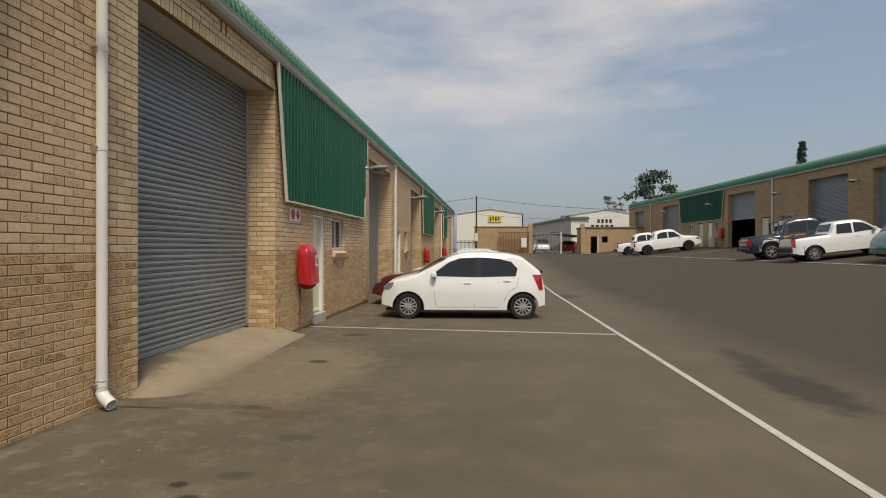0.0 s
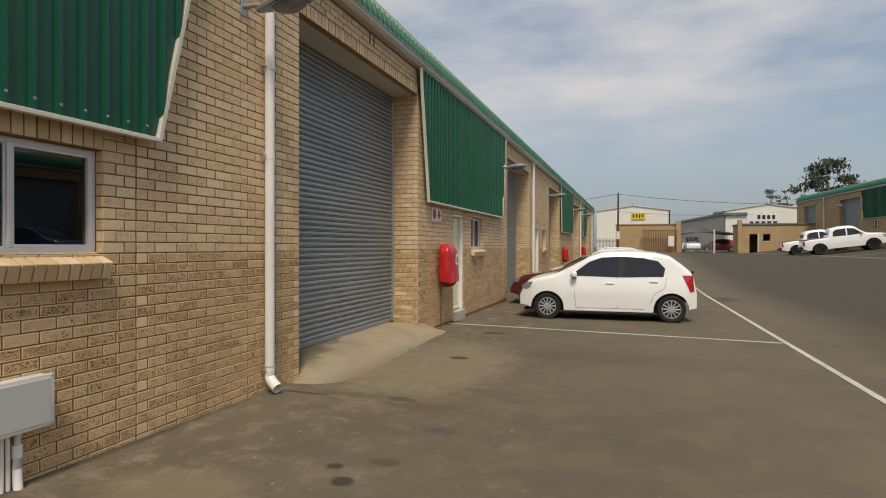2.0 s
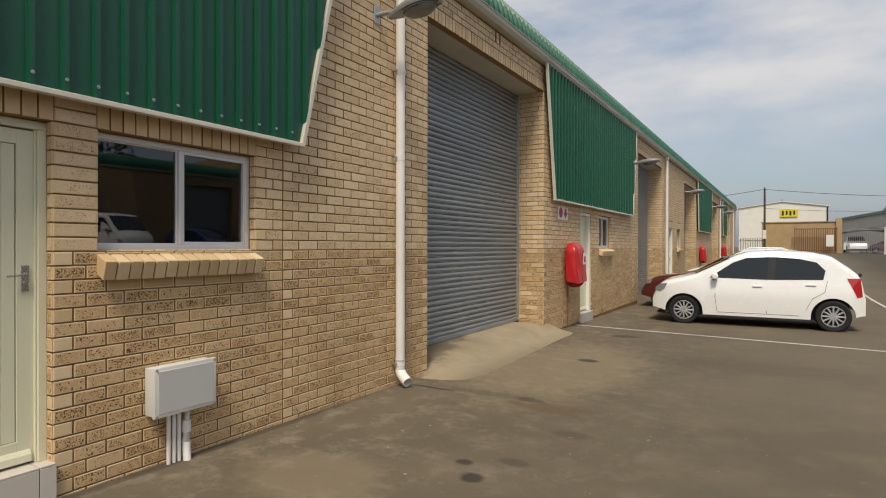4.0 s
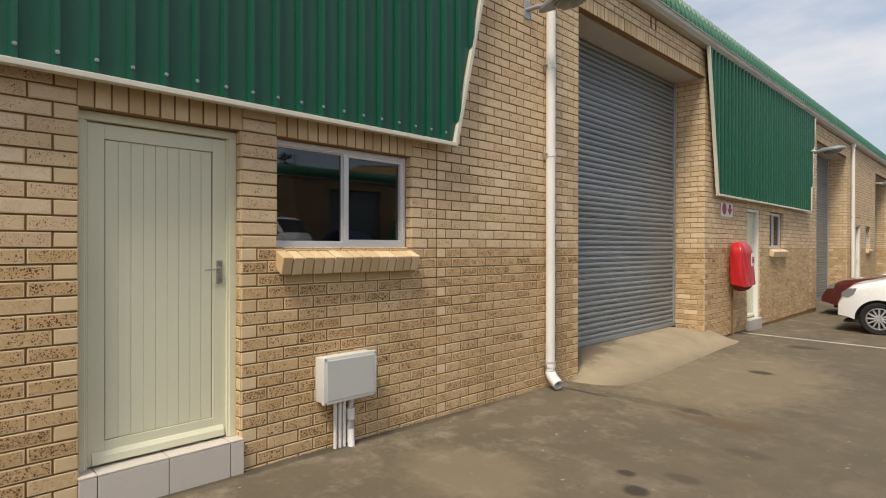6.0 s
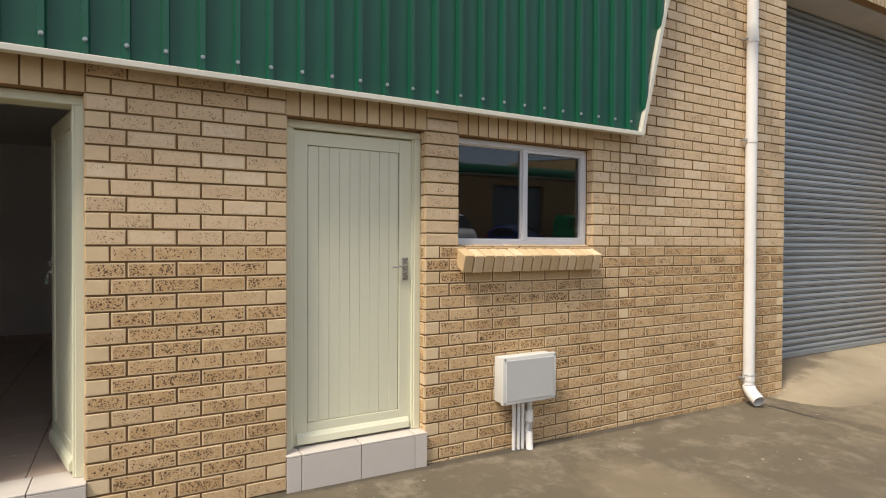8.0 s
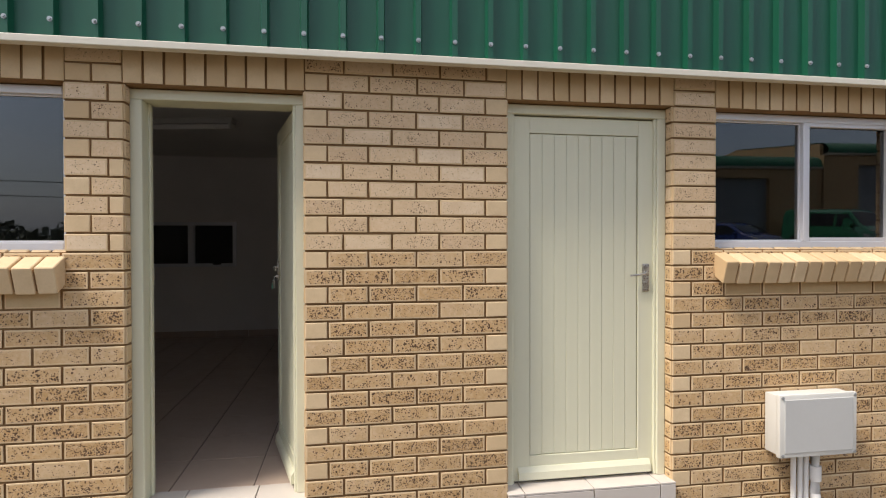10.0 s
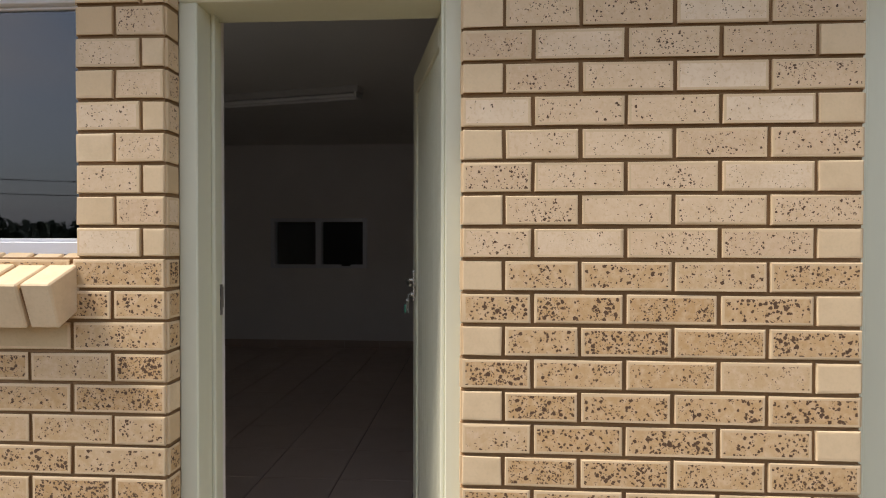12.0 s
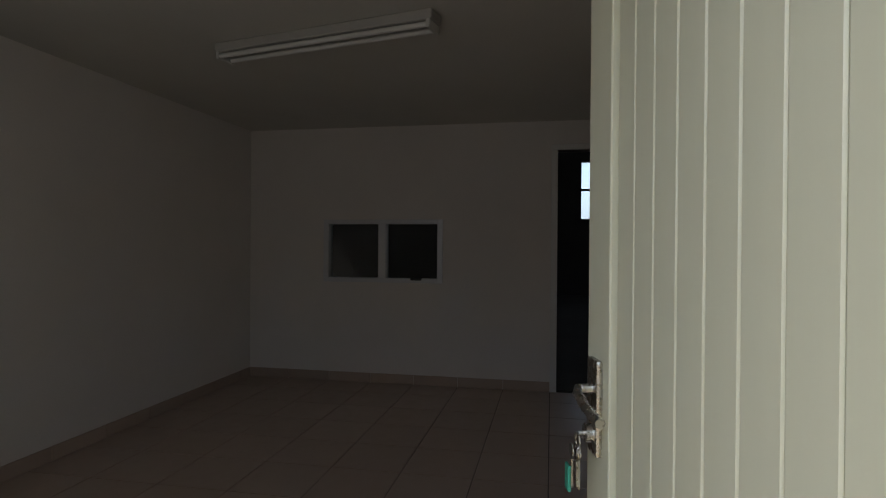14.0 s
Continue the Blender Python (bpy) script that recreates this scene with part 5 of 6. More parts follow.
# the next block along, a step lower
BLOCK = RIGHT @ Matrix.Translation((-0.15, 0, -0.75))
B_SHUT, B_Y0, B_Y1 = [(22.0, 25.6), (31.0, 34.6), (40.0, 43.6)], 19.02, 52.0
ob = tagged(part("wall_block", wall_mesh(-0.3, 0.0, B_Y0, B_Y1, -0.6, 4.62, [(a, b, -0.3, 4.1) for a, b in B_SHUT]), M_FAR_BRICK), "brown face-brick wall of the next block of units", "wall", kind="structure")
ob.matrix_basis = BLOCK
for y in (B_Y0, B_Y1 - 0.2):
    part("gable", prism(GABLE, y, y + 0.18, "y"), M_FAR_BRICK, ob)
for lo, hi in (((-12.0, B_Y0, -0.6), (-0.3, B_Y0 + 0.2, 5.2)), ((-12.0, B_Y1 - 0.2, -0.6), (-0.3, B_Y1, 5.2)), ((-12.2, B_Y0, -0.6), (-12.0, B_Y1, 5.2))):
    ob = tagged(part("wall_block_end", box(lo, hi), M_FAR_BRICK), "brown brick end wall of the next block of units", "wall", kind="structure")
    ob.matrix_basis = BLOCK
bullnose("roof_block", B_Y0, B_Y1, "green ribbed sheet roof over the next block of units", m=BLOCK)
gutter(B_Y0, B_Y1, m=BLOCK)
for a, b in B_SHUT:
    shutter(a, b, 4.1, -0.28, 0.0, m=BLOCK)

# ---- the far end of the yard ----
M_SHED = plain("pale_shed_sheet", (0.78, 0.76, 0.68), 0.5, vary=0.06, grain=12, bump=0.05)
M_BROWN = plain("ochre_render", (0.44, 0.31, 0.165), 0.9, vary=0.15, grain=20, bump=0.2)
M_YELLOW = plain("sign_yellow", (0.75, 0.60, 0.03), 0.5, vary=0.05, bump=0.0)
M_SHADENET = plain("shade_net", (0.05, 0.055, 0.05), 0.9, vary=0.1, bump=0.0)
M_GREYROOF = plain("green_grey_roof", (0.13, 0.18, 0.16), 0.6, vary=0.15, bump=0.0)
M_POLE = plain("creosoted_pole", (0.07, 0.05, 0.04), 0.9, vary=0.2, grain=30, bump=0.3)
M_WIRE = plain("black_wire", (0.02, 0.02, 0.022), 0.6, vary=0.1, bump=0.0)


def shed(x0, x1, y0, y1, base, eaves, ridge, label):
    s = thing("storage_shed", label, "building", "white storage sheds")
    mid = (x0 + x1) / 2
    part("gable_wall", prism([(x0, base), (x1, base), (x1, eaves), (mid, ridge), (x0, eaves)], y0, y0 + 0.2, "y"), M_SHED, s)
    part("side_wall", box((x0, y0 + 0.2, base), (x0 + 0.2, y1, eaves - 0.1)), M_SHED, s)
    part("side_wall", box((x1 - 0.2, y0 + 0.2, base), (x1, y1, eaves - 0.1)), M_SHED, s)
    part("rear_wall", prism([(x0, base), (x1, base), (x1, eaves), (mid, ridge), (x0, eaves)], y1, y1 + 0.2, "y"), M_SHED, s)
    for p, q in ((x0 - 0.2, mid), (x1 + 0.2, mid)):
        part("roof_slope", prism([(p, eaves - 0.03), (q, ridge + 0.03), (q, ridge + 0.12), (p, eaves + 0.06)], y0 - 0.15, y1 + 0.3, "y"), M_SHED, s)
    part("ridge_vent", tube([(mid, y0 + 0.6, ridge + 0.1), (mid, y0 + 0.6, ridge + 0.4)], 0.14, 10), M_GALV, s)
    return s


s1 = shed(-1.7, 8.5, 88.5, 120, 0.5, 6.75, 7.45, "white sheet-clad storage shed with a low gable and a yellow sign")
s2 = shed(16.2, 27.0, 91.5, 125, 0.5, 6.7, 7.5, "white sheet-clad storage shed with a lettered sign board")
part("downpipe", tube([(8.45, 88.4, 6.6), (8.45, 88.4, 1.0)], 0.08, 8), M_WIRE, s1)
# sign boards: brand lettering as plain bars
b_ = thing("sign_board", "yellow sign board with black lettering bars on the shed gable", "sign")
part("board", box((3.2, 88.36, 5.45), (5.2, 88.44, 6.4)), M_YELLOW, b_)
for i in range(4):
    part("bar", box((3.4 + i * 0.43, 88.33, 5.65 + 0.1 * (i % 2)), (3.62 + i * 0.43, 88.355, 6.25)), M_INK, b_)
b_ = thing("sign_board", "white sign board with two rows of dark lettering bars", "sign")
part("board", box((18.9, 91.38, 4.3), (23.1, 91.46, 6.2)), M_WHITE, b_)
for i in range(4):
    part("bar", box((20.3 + i * 0.62, 91.35, 5.4), (20.68 + i * 0.62, 91.375, 6.0)), M_INK, b_)
for i in range(5):
    part("bar", box((19.3 + i * 0.75, 91.35, 4.5), (19.8 + i * 0.75, 91.375, 5.1)), M_INK, b_)
low = thing("long_shed", "long grey-walled shed with a dull green roof", "building")
part("wall", prism([(12.0, 120.0), (16.1, 91.6), (16.1, 92.6), (12.3, 120.0)], 0.4, 6.0, "z"), M_SOFFIT, low)
part("roof", prism([(11.6, 120.0), (15.9, 91.2), (19.0, 91.2), (17.0, 120.0)], 6.0, 6.4, "z"), M_GREYROOF, low)
br = thing("boundary_wall", "ochre rendered boundary wall with coping", "wall", kind="structure")
part("panel", box((1.7, 66.3, 0.2), (8.2, 66.6, 3.85)), M_BROWN, br)
part("coping", box((1.6, 66.22, 3.85), (8.3, 66.68, 3.95), 0.01), M_BROWN, br)
part("pier", box((7.9, 66.1, 0.2), (8.4, 66.7, 4.2), 0.01), M_BROWN, br)
gt = thing("sliding_gate", "brown steel palisade sliding gate against the wall", "gate")
for z in (1.05, 3.15):
    part("rail", box((4.5, 65.7, z), (8.0, 65.76, z + 0.07)), M_RUST, gt)
for i in range(20):
    part("pale", box((4.52 + i * 0.178, 65.64, 0.95), (4.58 + i * 0.178, 65.70, 3.28)), M_RUST, gt)
part("notice", box((7.1, 65.60, 1.5), (7.7, 65.63, 2.6)), M_WHITE, gt, "white and red notice")
gt = thing("entrance_gate", "galvanised palisade entrance gate, closed", "gate")
for z in (1.0, 3.0):
    part("rail", box((8.5, 62.9, z), (11.2, 62.96, z + 0.06)), M_GALV, gt)
for i in range(19):
    part("pale", box((8.55 + i * 0.145, 62.85, 0.92), (8.585 + i * 0.145, 62.89, 3.1)), M_GALV, gt)
part("post", box((11.18, 62.85, 0.6), (11.34, 63.0, 3.2), 0.01), M_TRIM, gt)
fn = thing("palisade_fence", "dark palisade fence beside the building's end", "fence")
for z in (0.9, 2.0):
    part("rail", box((-0.1, 62.2, z), (2.0, 62.25, z + 0.06)), M_WIRE, fn)
for i in range(14):
    part("pale", box((0.0 + i * 0.145, 62.14, 0.6), (0.04 + i * 0.145, 62.18, 2.3)), M_WIRE, fn)
of = thing("gatehouse", "small ochre gatehouse with a dark doorway and parapet", "building")
part("wall", wall_mesh(-0.15, 0.15, 14.0, 22.0, 0.2, 3.7, [(14.85, 15.6, 0.2, 2.75), (16.1, 16.75, 2.05, 2.75)]), M_BROWN, of).matrix_basis = Matrix(((0, 1, 0, 0), (1, 0, 0, 65.6), (0, 0, 1, 0), (0, 0, 0, 1)))
part("side_wall", box((14.0, 65.76, 0.2), (14.3, 70, 3.7)), M_BROWN, of)
part("rear_wall", box((14.3, 69.7, 0.2), (22, 70, 3.7)), M_BROWN, of)
part("coping", box((13.9, 65.35, 3.7), (22, 70.1, 3.85), 0.01), M_GREYROOF, of)
part("corner_pier", box((13.75, 65.2, 0.2), (14.15, 65.7, 4.2), 0.02), M_BROWN, of)
part("door_frame", box((15.6, 65.42, 0.9), (15.72, 65.46, 2.8)), M_TRIM, of)
part("window_frame", box((16.05, 65.42, 1.98), (16.8, 65.445, 2.05)), M_TRIM, of)
cp = thing("carport", "shade-net carport on steel posts beyond the gate", "carport")
part("net", prism([(8.8, 3.0), (11.4, 3.45), (14.6, 3.0), (14.6, 2.85), (11.4, 3.25), (8.8, 2.85)], 72, 78, "y"), M_SHADENET, cp)
for x, y in ((8.9, 72.1), (14.5, 72.1), (8.9, 77.9), (14.5, 77.9)):
    part("post", rod((x, y, 0.8), (x, y, 2.95), 0.05, 8), M_GALV, cp)
po = thing("utility_pole", "dark timber utility pole with a cross-arm", "pole")
part("shaft", rod((2.1, 60.3, 0.5), (2.1, 60.3, 6.8), 0.11, 10, r2=0.08), M_POLE, po)
part("insulator", rod((2.1, 60.3, 6.8), (2.1, 60.3, 6.95), 0.04, 8), M_WIRE, po)
part("notice", box((1.95, 60.15, 2.2), (2.25, 60.18, 3.0)), M_WHITE, po)


def wire(a, b, sag, r=0.022):
    a, b = Vector(a), Vector(b)
    pts = [a.lerp(b, i / 16) - Vector((0, 0, sag * 4 * (i / 16) * (1 - i / 16))) for i in range(17)]
    tagged(part("cable", tube(pts, r, 6), M_WIRE), "thin black overhead power cable", "cable", "overhead cables")


wire((2.1, 60.3, 6.75), (-22, 75, 6.6), 0.5)
wire((2.1, 60.3, 6.75), (34, 64, 6.3), 1.0)
wire((2.1, 60.3, 5.0), (30, 100, 7.6), 0.8, 0.015)
for x, y in ((45, -70), (70, 20)):
    p_ = thing("utility_pole", "tall timber power pole with a cross-arm", "pole")
    part("shaft", rod((x, y, -0.5), (x, y, 8.4), 0.14, 10, r2=0.10), M_POLE, p_)
    part("cross_arm", box((x - 0.6, y - 0.06, 7.95), (x + 0.6, y + 0.06, 8.08), 0.01), M_POLE, p_)
wire((45, -70, 8.0), (70, 20, 8.0), 0.8, 0.04)
wire((45, -70, 6.6), (70, 20, 6.6), 0.8, 0.04)

# ---- trees ----
M_LEAF = leaf_material("gum_leaves", (0.030, 0.045, 0.025), (0.07, 0.085, 0.05))
M_LEAF2 = leaf_material("cypress_leaves", (0.020, 0.035, 0.018), (0.045, 0.06, 0.03))
M_BARK = plain("bark", (0.20, 0.16, 0.12), 0.9, vary=0.3, grain=20, bump=0.3)


def tree(x, y, z, height, spread, crown_from, clumps, seed, slim=False):
    r_ = random.Random(seed)
    t = thing("tree", "slender dark cypress behind the roof" if slim else "tall gum tree with open, layered crown", "tree", "trees beyond the yard", m=Matrix.Translation((x, y, z)))
    bm = tube([(0, 0, 0), (r_.uniform(-.3, .3), r_.uniform(-.3, .3), height * 0.4), (r_.uniform(-.5, .5), 0, height * 0.75)], 0.22, 8)
    verts, faces = [], []
    for c in range(clumps):
        u = r_.random()
        zc = height * (crown_from + (1 - crown_from) * u)
        reach = spread * ((1 - u) ** 0.7 * 0.9 + 0.1 if slim else math.sin(math.pi * (0.15 + 0.8 * u)) ** 0.7)
        ang = r_.uniform(0, 6.283)
        rad = reach * math.sqrt(r_.random())
        cx, cy = rad * math.cos(ang), rad * math.sin(ang)
        if not slim and c % 3 == 0:
            tube([(0, 0, zc * 0.6), (cx * 0.5, cy * 0.5, zc * 0.85), (cx, cy, zc)], 0.06, 5, bm=bm)
        size = spread * (0.16 if slim else r_.uniform(0.16, 0.3))
        for k in range(60):
            d = Vector((r_.gauss(0, 1), r_.gauss(0, 1), r_.gauss(0, 0.42 if not slim else 0.9))) * size * 0.55
            p = Vector((cx, cy, zc)) + d
            q = Euler((r_.uniform(0, 3), r_.uniform(0, 3), r_.uniform(0, 3))).to_matrix()
            s_ = size * r_.uniform(0.16, 0.30) * (1.6 if slim else 1)
            n = len(verts)
            verts += [tuple(p + q @ Vector(v) * s_) for v in ((-1, -.45, 0), (1, -.3, 0.1), (.8, .45, 0), (-.7, .4, .15))]
            faces.append((n, n + 1, n + 2, n + 3))
    part("trunk", bm, M_BARK, t)
    me = bpy.data.meshes.new("crown")
    me.from_pydata(verts, [], faces)
    me.materials.append(M_LEAF2 if slim else M_LEAF)
    part("crown", me, None, t)
    return t


tree(36.6, 118.5, 1.0, 16.0, 5.0, 0.48, 36, 3)
tree(41.0, 121.0, 1.0, 13.5, 3.2, 0.6, 16, 8)
tree(26.3, 112.6, 1.0, 10.4, 2.5, 0.62, 13, 5)
tree(29.6, 114.0, 1.0, 10.6, 2.2, 0.64, 12, 7)
tree(32.6, 116.0, 1.0, 9.6, 2.6, 0.58, 12, 17)
tree(19.8, 132.0, 1.0, 8.0, 2.0, 0.6, 10, 9)
tree(37.5, 65.3, 1.5, 11.6, 1.15, 0.2, 230, 11, slim=True)
tree(56.0, 34.0, 1.5, 11.0, 3.6, 0.5, 22, 21)
tree(60.0, 28.0, 1.5, 10.5, 3.0, 0.5, 20, 23)
for x, y, hh, sp, sd in ((56.0, 2.0, 10.0, 4.2, 41), (60.0, 11.0, 11.5, 4.6, 42), (57.0, 19.0, 10.0, 4.0, 43), (62.0, 24.0, 12.0, 4.6, 44)):
    tree(x, y, 1.5, hh, sp, 0.3, 26, sd)
# low far woods on the open side, seen in the panes
verts, faces = [], []
r_ = random.Random(31)
for c in range(260):
    t_ = r_.random()
    px, py = 75 + 60 * t_ + r_.uniform(-6, 6), -150 + 150 * t_ + r_.uniform(-10, 10)
    hh = r_.uniform(2.0, 5.0)
    for k in range(26):
        p = Vector((px + r_.gauss(0, 2.2), py + r_.gauss(0, 2.2), 0.3 + hh * r_.random() ** 0.7))
        q = Euler((r_.uniform(0, 3), r_.uniform(0, 3), r_.uniform(0, 3))).to_matrix()
        n = len(verts)
        s_ = r_.uniform(0.4, 0.9)
        verts += [tuple(p + q @ Vector(v) * s_) for v in ((-1, -.6, 0), (1, -.5, 0.2), (.8, .6, 0), (-.7, .6, .2))]
        faces.append((n, n + 1, n + 2, n + 3))
me = bpy.data.meshes.new("far_woods")
me.from_pydata(verts, [], faces)
me.materials.append(M_LEAF)
tagged(part("far_woods", me, None), "low line of far dark trees", "trees", kind="stuff")

# ---- vehicles ----
def paint(name, base, rough=0.25):
    return plain(name, base, rough, vary=0.03, grain=8, bump=0.0, coat=1.0)


P_WHITE, P_MAROON, P_NAVY = paint("white_car_paint", (0.87, 0.87, 0.86)), paint("maroon_car_paint", (0.085, 0.012, 0.014)), paint("navy_car_paint", (0.014, 0.018, 0.035))
P_GREEN, P_ORANGE = paint("green_van_paint", (0.02, 0.14, 0.075)), paint("amber_panel_paint", (0.55, 0.27, 0.03))
M_TYRE = plain("tyre_rubber", (0.013, 0.0125, 0.012), 0.85, vary=0.15, grain=60, bump=0.1)
M_RIM = plain("silver_wheel", (0.62, 0.62, 0.63), 0.3, metal=0.7, vary=0.06, bump=0.0)
M_CARGLASS = plain("tinted_car_glass", (0.022, 0.026, 0.03), 0.05, vary=0.05, bump=0.0)
M_CARGLASS.node_tree.nodes["Principled BSDF"].inputs["Specular IOR Level"].default_value = 0.42
M_LAMP = plain("headlamp", (0.30, 0.31, 0.32), 0.12, metal=0.3, vary=0.15, grain=50, bump=0.0, coat=1.0)
M_TAIL = plain("tail_lamp", (0.42, 0.015, 0.02), 0.15, vary=0.1, grain=40, bump=0.0, coat=1.0)
M_TRIMBLACK = plain("car_black_trim", (0.018, 0.018, 0.018), 0.55, vary=0.1, bump=0.0)


def wheel(parent, x, y, r, side, spokes=12, width=0.19, rim=None):
    """A tyre, a rim dish and spokes; side -1 faces -y."""
    s = side
    t = part("tyre", lathe([(r * 0.66, s * width * 0.42), (r * 0.74, s * width * 0.5), (r * 0.93, s * width * 0.49), (r, s * width * 0.36), (r, -s * width * 0.36), (r * 0.93, -s * width * 0.5), (r * 0.66, -s * width * 0.45)], 32), M_TYRE, parent, smooth=True)
    t.location = (x, y, r)
    bm = lathe([(r * 0.67, s * width * 0.44), (r * 0.63, s * width * 0.45), (r * 0.60, s * width * 0.30), (r * 0.60, -s * width * 0.4)], 32)
    part("rim", bm, rim or M_RIM, t, smooth=True)
    bm = lathe([(r * 0.60, s * width * 0.06), (0.001, s * width * 0.04)], 24)
    part("brake_disc", bm, M_TRIMBLACK, t)
    bm = lathe([(0.001, s * width * 0.44), (r * 0.13, s * width * 0.44), (r * 0.17, s * width * 0.36), (r * 0.17, s * width * 0.1)], 16)
    for k in range(spokes):
        a = 2 * math.pi * k / spokes
        box((r * 0.13, -0.02, -r * 0.045), (r * 0.62, 0.02, r * 0.055), 0.008, bm=bm, m=pose(0, s * width * 0.34, 0, 0, -math.degrees(a), 0))
    part("spokes", bm, rim or M_RIM, t, "silver multi-spoke wheel cover")


def smooth_profile(pts):
    def at(x):
        for (x0, z0), (x1, z1) in zip(pts, pts[1:]):
            if x <= x1:
                u = (x - x0) / (x1 - x0)
                return z0 + (z1 - z0) * u
        return pts[-1][1]
    return lambda x: (at(x - 0.06) + 2 * at(x) + at(x + 0.06)) / 4


def vehicle(name, label, category, m, top, W, belt, wheels, r, colour, side_glass, top_glass, sill=0.22, group="", lamps=(), panels=(), seams=(), spokes=12, shoulder=0.13, rim=None, mirror=None, handles=(), plain_top=0.03):
    """Body lofted from its side outline; x forward, y across, z up from the ground."""
    x0, x1 = top[0][0], top[-1][0]
    H = max(z for _, z in top)
    zt = smooth_profile(top)
    ra = r * 1.24

    def low(x):
        z = sill + 0.10 * (ease(x, x1 - 0.5, x1) + ease(-x, -x0 - 0.4, -x0))
        for xw in wheels:
            d = abs(x - xw)
            if d < ra:
                z = max(z, r + math.sqrt(ra * ra - d * d) - 0.02)
        return z

    def half(x, z):
        u = abs(2 * (x - (x0 + x1) / 2) / (x1 - x0))
        w = W / 2 * (1 - 0.20 * u ** 7 - 0.03 * u ** 2)
        if z > belt:
            return w * (1 - (0.05 + shoulder * (z - belt) / max(0.2, H - belt)))
        return w * (1 - 0.05 * max(0, (z - belt * 0.62) / (belt * 0.38)) ** 2 - 0.06 * max(0, (belt * 0.62 - z) / belt) ** 1.5)

    v = thing(name, label, category, group, m=m)
    xs = sorted({round(x0 + (x1 - x0) * i / 64, 3) for i in range(65)} | {round(xw + ra * math.cos(a * math.pi / 14), 3) for xw in wheels for a in range(15) if x0 < xw + ra * math.cos(a * math.pi / 14) < x1})
    bm = bmesh.new()
    rings = []
    for x in xs:
        lo, hi = low(x), zt(x)
        hi = max(hi, lo + 0.05)
        sec = []
        for j in range(15):
            u = j / 14
            z = lo + (hi - lo) * u
            k = max(0, (z - (hi - 0.10)) / 0.10)
            sec.append((half(x, z) * (1 - 0.10 * k * k * k), z - 0.012 * k))
        e = sec[-1][0]
        for j in (0.93, 0.8, 0.6, 0.3):
            sec.append((e * j, hi + plain_top * (1 - j * j)))
        ring = [bm.verts.new((x, -y, z)) for y, z in sec] + [bm.verts.new((x, 0, hi + plain_top))] + [bm.verts.new((x, y, z)) for y, z in reversed(sec)]
        rings.append(ring)
    for a, b in zip(rings, rings[1:]):
        for k in range(len(a) - 1):
            bm.faces.new((a[k], b[k], b[k + 1], a[k + 1]))
    bm.faces.new(list(reversed(rings[0])))
    bm.faces.new(rings[-1])
    bmesh.ops.recalc_face_normals(bm, faces=bm.faces[:])
    for e in bm.edges:
        if len(e.link_faces) == 2 and e.calc_face_angle(0.0) > 0.6:
            e.smooth = False
    body = part("body", bm, colour, v, smooth=True)
    part("underbody", box((x0 + 0.25, -W / 2 + 0.2, sill - 0.03), (x1 - 0.25, W / 2 - 0.2, belt * 0.82)), M_TRIMBLACK, v)

    def patch(nm, outline, mat, off, parent, label_="", sides=(-1, 1)):
        for s in sides:
            b2 = bmesh.new()
            outer = [b2.verts.new((x, s * (half(x, z) + off), z)) for x, z in outline]
            inner = [b2.verts.new((x, s * (half(x, z) - 0.03), z)) for x, z in outline]
            n = len(outline)
            b2.faces.new(outer)
            for i in range(n):
                b2.faces.new((outer[i], outer[(i + 1) % n], inner[(i + 1) % n], inner[i]))
            bmesh.ops.recalc_face_normals(b2, faces=b2.faces[:])
            part(nm, b2, mat, parent, label_)
    for outline in side_glass:
        patch("side_window", outline, M_CARGLASS, 0.007, v)
    for a, b, wide in top_glass:
        b2 = bmesh.new()
        grid = []
        for i in range(9):
            x = a + (b - a) * i / 8
            hi = zt(x)
            e = half(x, hi) * 0.9 * wide
            sl = (zt(x + 0.02) - zt(x - 0.02)) / 0.04
            nrm = Vector((-sl, 0, 1)).normalized() * 0.008
            grid.append([b2.verts.new(Vector((x, e * j / 4, hi + plain_top * (1 - (0.9 * j / 4) ** 2))) + nrm) for j in range(-4, 5)])
        for p, q in zip(grid, grid[1:]):
            for j in range(8):
                b2.faces.new((p[j], q[j], q[j + 1], p[j + 1]))
        bmesh.ops.recalc_face_normals(b2, faces=b2.faces[:])
        part("windscreen" if a > 0 else "rear_window", b2, M_CARGLASS, v, smooth=True)
    for nm, outline, mat, *rest in panels:
        patch(nm, outline, mat, 0.004, v, rest[0] if rest else "")
    for nm, outline, mat in lamps:
        patch(nm, outline, mat, 0.010, v)
    for line in seams:
        for s in (-1, 1):
            b2 = bmesh.new()
            pr = []
            for i, (x, z) in enumerate(line):
                xa, za = line[max(0, i - 1)]
                xb, zb = line[min(len(line) - 1, i + 1)]
                d = Vector((xb - xa, zb - za)).normalized()
                pr.append([b2.verts.new((x - d.y * k, s * (half(x - d.y * k, z + d.x * k) + 0.005), z + d.x * k)) for k in (-0.0035, 0.0035)])
            for p, q in zip(pr, pr[1:]):
                b2.faces.new((p[0], p[1], q[1], q[0]))
            part("door_seam", b2, M_TRIMBLACK, body)
    for x, z in handles:
        for s in (-1, 1):
            y = s * (half(x, z) + 0.012)
            part("door_handle", box((x - 0.085, min(y - s * 0.03, y + s * 0.012), z - 0.014), (x + 0.085, max(y - s * 0.03, y + s * 0.012), z + 0.016), 0.008, 2), colour, v, smooth=True)
